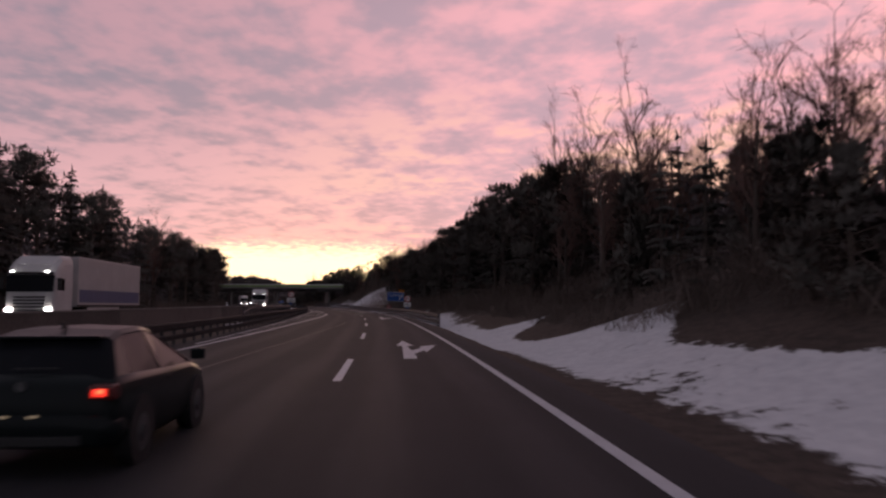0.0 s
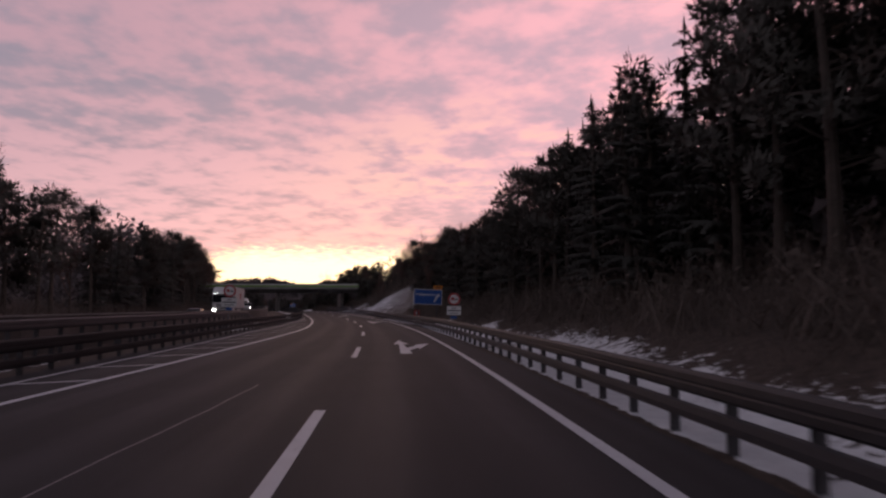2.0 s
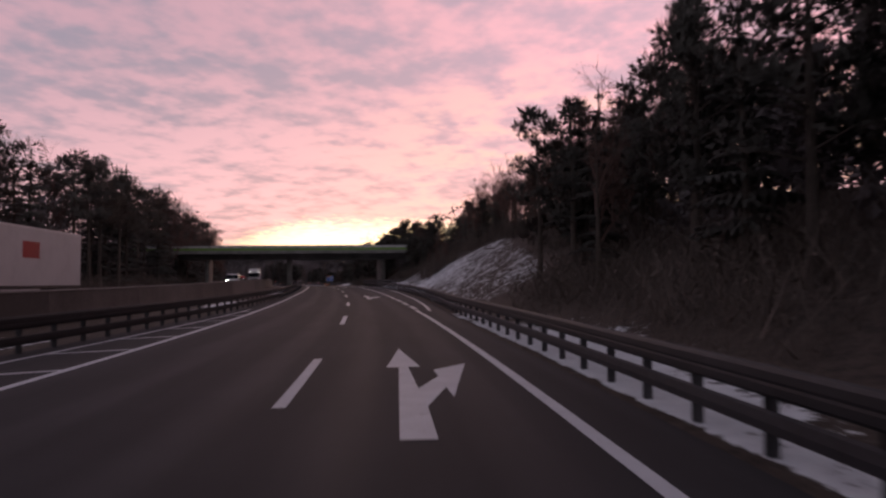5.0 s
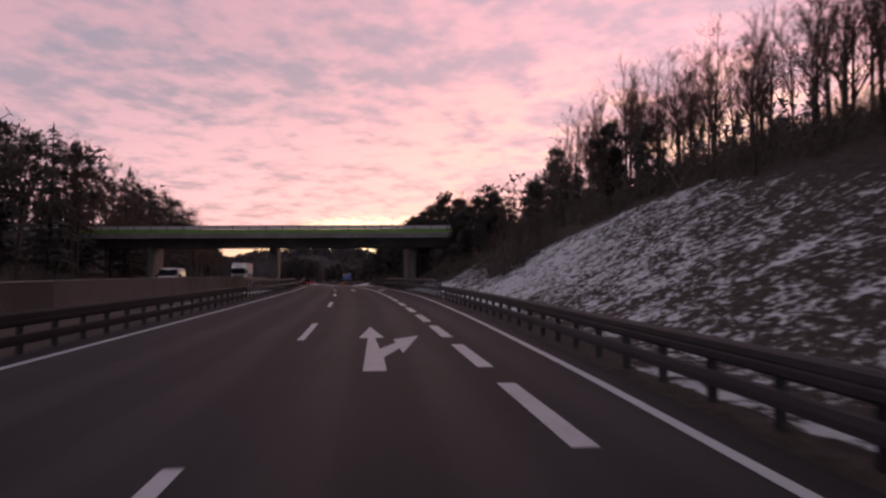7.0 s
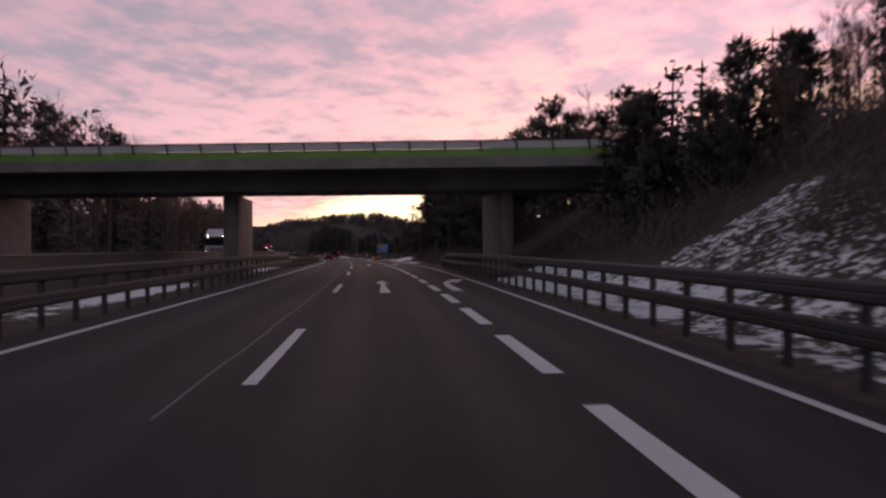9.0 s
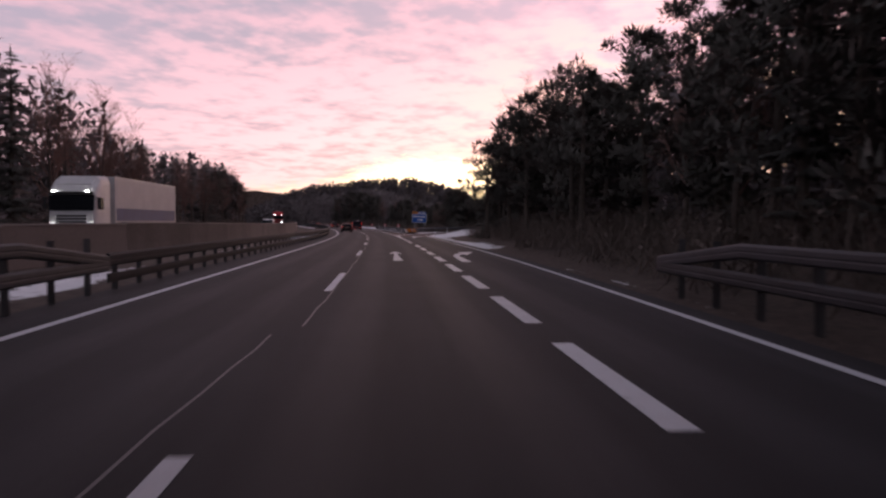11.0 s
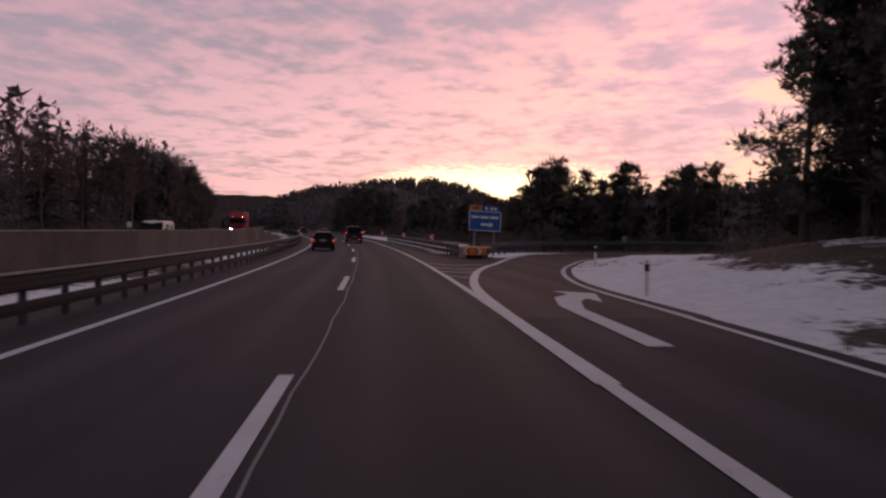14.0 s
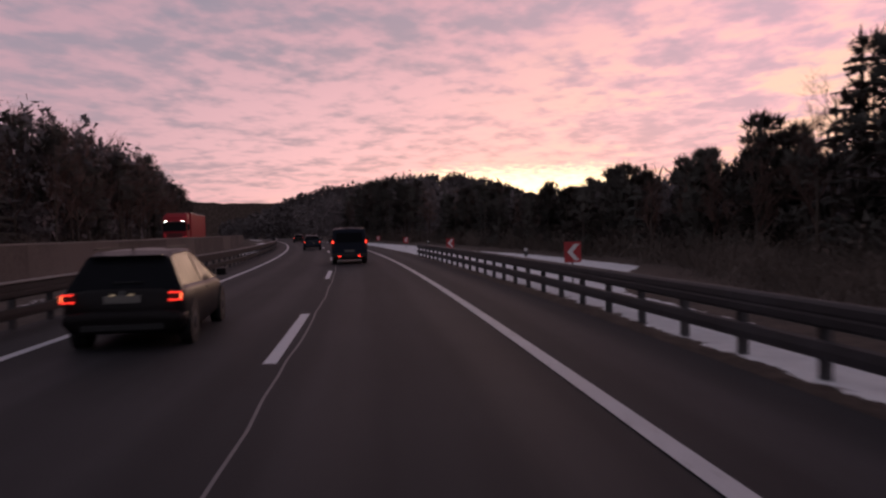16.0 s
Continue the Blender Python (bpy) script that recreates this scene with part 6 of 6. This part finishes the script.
        part("head_lamp", box_bm(0.34, 0.20, 0.15, (sx * (W - 0.30), L - 0.16, 0.64), 0.04), V_HEAD if front_lit else V_RIM, car, "head lamp")
    part("bumper", loft([body_section(y, zb, zt, hw, 0.0) for y, zb, zt, hw in ((-0.045, 0.36, 0.56, W * 0.84), (-0.02, 0.30, 0.60, W * 0.95), (0.22, 0.26, 0.62, W * 1.004), (0.34, 0.28, 0.60, W * 1.0))]), mat, car, smooth=True)
    part("bumper_insert", box_bm(width * 0.66, 0.03, 0.09, (0, -0.045, 0.36), 0.01), V_TRIM, car)
    part("number_plate", box_bm(0.52, 0.012, 0.11, (0, -0.03 if not estate else -0.012, 0.52 if not estate else 0.77), 0.004), V_PLATE, car, "pale plain number plate")
    for sx in (-1, 1):
        part("plate_lamp", box_bm(0.09, 0.02, 0.02, (sx * 0.13, -0.036 if not estate else -0.018, 0.585 if not estate else 0.835), 0.005), V_PLATELAMP, car, "small warm lamp over the plate")
    part("badge", tube_bm(0.045, 0.045, 0.012, (0, -0.005, 0.86), Matrix.Rotation(math.pi / 2, 4, "X"), 20), V_RIM, car, "plain round badge")
    part("wiper", box_bm(0.42, 0.02, 0.018, (0.05, rear + 0.03, belt + 0.08), 0.005), V_TRIM, car)
    part("aerial", box_bm(0.02, 0.10, 0.07, (0, top_r + 0.28, H + 0.02), 0.006), V_TRIM, car)
    if estate:
        for sx in (-1, 1):
            part("roof_rail", box_bm(0.03, 1.75, 0.035, (sx * 0.52, 1.45, H + 0.025), 0.012), V_TRIM, car)
    part("spoiler", box_bm(1.02, 0.16, 0.03, (0, top_r - 0.04, H - 0.085), 0.012), mat, car)
    return car


passenger_car(7.22, -2.32, 0.5, 3.88, 1.74, 1.38, V_GREEN, "dark grey-green hatchback with one glowing tail lamp on the asphalt")
passenger_car(377.3, -2.30, 2.6, 4.66, 1.76, 1.48, V_BROWN, "near-black estate car with glowing red tail lamps and roof rails", estate=True)
passenger_car(441.0, -1.35, 0, 4.3, 1.78, 1.48, V_NAVY, "small dark hatchback far ahead in the passing lane")
passenger_car(500.0, -1.3, 0, 4.3, 1.78, 1.48, V_BROWN, "dark hatchback near the bend ahead in the passing lane")
passenger_car(121.0, -15.4, 180, 4.3, 1.78, 1.5, V_NAVY, "dark oncoming car with lit head lamps behind the wall", lit=False, front_lit=True)


def panel_van(s, u, z, turn, mat, label, lit=True, front_lit=False):
    van = root("panel_van", M(s, u, z, turn), label, "van")
    L, W, H = 4.9, 0.95, 1.96

    def sec(y, zb, zt, hb, ht):
        half = [(hb * 0.93, zb), (hb, zb + 0.12), (hb, zb + (zt - zb) * 0.5), (ht + (hb - ht) * 0.35, zt - 0.30), (ht, zt - 0.10), (ht * 0.86, zt - 0.015), (0, zt + 0.01)]
        return [(x, y, z2) for x, z2 in half] + [(-x, y, z2) for x, z2 in reversed(half[:-1])]

    part("body", loft([sec(0.0, 0.40, H - 0.14, W * 0.96, 0.80), sec(0.07, 0.30, H - 0.03, W, 0.84), sec(0.6, 0.24, H, W, 0.85), sec(2.9, 0.22, H, W, 0.85), sec(3.45, 0.22, H - 0.10, W, 0.80), sec(4.05, 0.24, 1.22, W * 0.99, 0.86), sec(4.55, 0.26, 1.02, W * 0.95, 0.82), sec(L, 0.36, 0.80, W * 0.80, 0.66)]), mat, van, smooth=False)
    part("rear_window", plate_bm(1.38, 0.52, (0, -0.006, 1.43), 0.03, 0.09), V_GLASS, van, "dark rear window")
    part("tailgate_seam", join_bm(box_bm(1.60, 0.012, 0.012, (0, -0.004, 0.60)), box_bm(0.012, 0.012, 1.20, (-0.80, -0.004, 1.2)), box_bm(0.012, 0.012, 1.20, (0.80, -0.004, 1.2))), V_TRIM, van)
    part("bumper", box_bm(1.86, 0.16, 0.24, (0, -0.02, 0.45), 0.05), V_TRIM, van, "dark plastic bumper")
    part("number_plate", box_bm(0.52, 0.014, 0.11, (0, -0.012, 0.72), 0.004), V_PLATE, van, "pale plain number plate")
    for sx in (-1, 1):
        lamp = part("tail_lamp", box_bm(0.13, 0.12, 0.46, (sx * 0.885, 0.03, 1.12), 0.03), V_LENS, van, "tall red tail lamp")
        if lit:
            part("lamp_core", box_bm(0.10, 0.02, 0.17, (sx * 0.885, -0.04, 1.20), 0.02), V_TAIL, lamp, "glowing red core")
            part("lamp_core", box_bm(0.05, 0.02, 0.08, (sx * 0.885, -0.046, 1.22), 0.015), V_TAILHOT, lamp)
            part("fog_lamp", box_bm(0.16, 0.03, 0.07, (sx * 0.52, -0.105, 0.44), 0.015), V_TAIL, van, "glowing low red lamp")
        part("side_window", join_bm(box_bm(0.02, 1.05, 0.46, (sx * 0.905, 1.0, 1.42), 0.008, None, Matrix.Rotation(sx * radians(-7), 4, "Y")), box_bm(0.02, 1.15, 0.46, (sx * 0.905, 2.4, 1.42), 0.008, None, Matrix.Rotation(sx * radians(-7), 4, "Y"))), V_GLASS, van)
        wheel(van, sx * (W - 0.13), 0.95, 0.335, 0.22, sx)
        wheel(van, sx * (W - 0.13), 3.95, 0.335, 0.22, sx)
        part("mirror", box_bm(0.20, 0.10, 0.26, (sx * (W + 0.12), 3.65, 1.22), 0.03), V_TRIM, van)
        part("head_lamp", box_bm(0.30, 0.16, 0.22, (sx * (W - 0.26), L - 0.18, 0.78), 0.04), V_HEAD if front_lit else V_RIM, van, "head lamp")
    part("windscreen", loft([[(-0.80, 3.50, 1.80), (0.80, 3.50, 1.80), (0.80, 3.46, 1.78), (-0.80, 3.46, 1.78)], [(-0.88, 4.12, 1.24), (0.88, 4.12, 1.24), (0.88, 4.06, 1.20), (-0.88, 4.06, 1.20)]]), V_GLASS, van)
    return van


panel_van(406.0, 0.95, 0, -0.5, V_NAVY, "dark blue van with glowing tail lamps driving on the asphalt")
panel_van(383.5, -15.6, 0.3, 180, V_WHITE, "white panel van behind the concrete wall", lit=False)
panel_van(236.0, -15.6, 0.3, 180, V_WHITE, "white oncoming van with bright head lamps", lit=False, front_lit=True)


def lorry(s_front, u, length, cab_mat, box_mat, label, band_mat=None, mark=False):
    """An oncoming articulated lorry; +y is its own way forward, origin at its front on the ground."""
    ob = root("articulated_lorry", M(s_front, u, 0.3, 180), label, "lorry")

    def sec(y, zb, zt, hw):
        return [(hw * 0.97, y, zb), (hw, y, zb + 0.2), (hw, y, zt - 0.35), (hw * 0.96, y, zt - 0.08), (hw * 0.84, y, zt), (-hw * 0.84, y, zt), (-hw * 0.96, y, zt - 0.08), (-hw, y, zt - 0.35), (-hw, y, zb + 0.2), (-hw * 0.97, y, zb)]

    part("cab", loft([sec(-2.25, 0.55, 3.72, 1.22), sec(-1.0, 0.55, 3.66, 1.24), sec(-0.45, 0.40, 3.25, 1.23), sec(-0.16, 0.36, 2.95, 1.20), sec(0.0, 0.42, 1.85, 1.13)]), cab_mat, ob, smooth=False)
    part("windscreen", loft([[(-1.14, 0.03, 1.90), (1.14, 0.03, 1.90), (1.14, -0.10, 1.88), (-1.14, -0.10, 1.88)], [(-1.17, -0.08, 2.74), (1.17, -0.08, 2.74), (1.17, -0.25, 2.72), (-1.17, -0.25, 2.72)]]), V_GLASS, ob, "dark windscreen")
    part("sun_visor", box_bm(2.2, 0.22, 0.14, (0, -0.08, 2.84), 0.03), V_TRIM, ob)
    for z in (0.95, 1.12, 1.29, 1.46, 1.62):
        part("grille_bar", box_bm(1.55, 0.05, 0.09, (0, 0.0, z), 0.015), V_TRIM, ob)
    part("bumper", box_bm(2.4, 0.20, 0.42, (0, -0.02, 0.58), 0.06), cab_mat, ob)
    for sx in (-1, 1):
        part("head_lamp", box_bm(0.36, 0.08, 0.18, (sx * 0.96, 0.07, 0.98), 0.04), V_HEAD, ob, "lit head lamp")
        part("roof_lamp", box_bm(0.20, 0.05, 0.05, (sx * 0.85, 0.03, 2.93), 0.015), V_HEAD, ob, "small lit roof lamp")
        part("side_glass", box_bm(0.02, 0.85, 0.62, (sx * 1.232, -0.78, 2.28), 0.008), V_GLASS, ob)
        part("mirror", box_bm(0.16, 0.14, 0.62, (sx * 1.42, -0.15, 2.3), 0.04), V_TRIM, ob)
        part("mirror_arm", box_bm(0.22, 0.05, 0.05, (sx * 1.28, -0.2, 2.58), 0.01), V_TRIM, ob)
        part("side_skirt", box_bm(0.04, 5.2, 0.5, (sx * 1.2, -length * 0.52, 0.85), 0.01), box_mat, ob)
        for y in (-1.35, -length + 2.0, -length + 3.3, -length + 4.6):
            wheel(ob, sx * 1.05, y, 0.5, 0.32, sx)
    box = part("trailer_box", box_bm(2.52, length - 2.9, 2.72, (0, -2.9 - (length - 2.9) / 2, 2.50), 0.025), box_mat, ob, "pale trailer side")
    part("top_rail", join_bm(*[box_bm(0.05, length - 2.9, 0.09, (sx * 1.25, -2.9 - (length - 2.9) / 2, 3.84), 0.01) for sx in (-1, 1)]), V_WHITE, box)
    part("bottom_rail", join_bm(*[box_bm(0.05, length - 2.9, 0.12, (sx * 1.25, -2.9 - (length - 2.9) / 2, 1.18), 0.01) for sx in (-1, 1)]), V_TRIM, box)
    if band_mat:
        part("side_band", box_bm(2.534, (length - 2.9) * 0.96, 0.72, (0, -2.9 - (length - 2.9) / 2, 1.72), 0.003), band_mat, box, "blue-grey band on the side")
    if mark:
        part("side_mark", box_bm(2.534, 1.7, 0.75, (0, -length * 0.62, 2.85), 0.003), V_RED, box, "plain reddish patch on the side")
    part("chassis", box_bm(0.9, length - 2.0, 0.25, (0, -length / 2 - 0.9, 0.95), 0.02), V_TRIM, ob)
    part("fairing", loft([sec(-2.3, 2.9, 3.85, 1.15), sec(-1.1, 2.9, 3.80, 1.10), sec(-0.5, 2.9, 3.35, 1.0)]), cab_mat, ob, "roof fairing")
    return ob


lorry(39.6, -17.0, 13.6, V_WHITE, V_CURTAIN, "white articulated lorry with a blue-grey band and lit lamps", V_BAND)
lorry(139.5, -15.4, 15.2, V_WHITE, V_CURTAIN, "white articulated lorry with a small reddish patch on its trailer", mark=True)
lorry(291.5, -15.3, 15.4, V_WHITE, V_CURTAIN, "white articulated lorry with a blue-grey stripe behind the wall", V_BAND)
lorry(447.0, -15.3, 15.5, V_RED, V_RED, "red articulated lorry with lit head lamps")
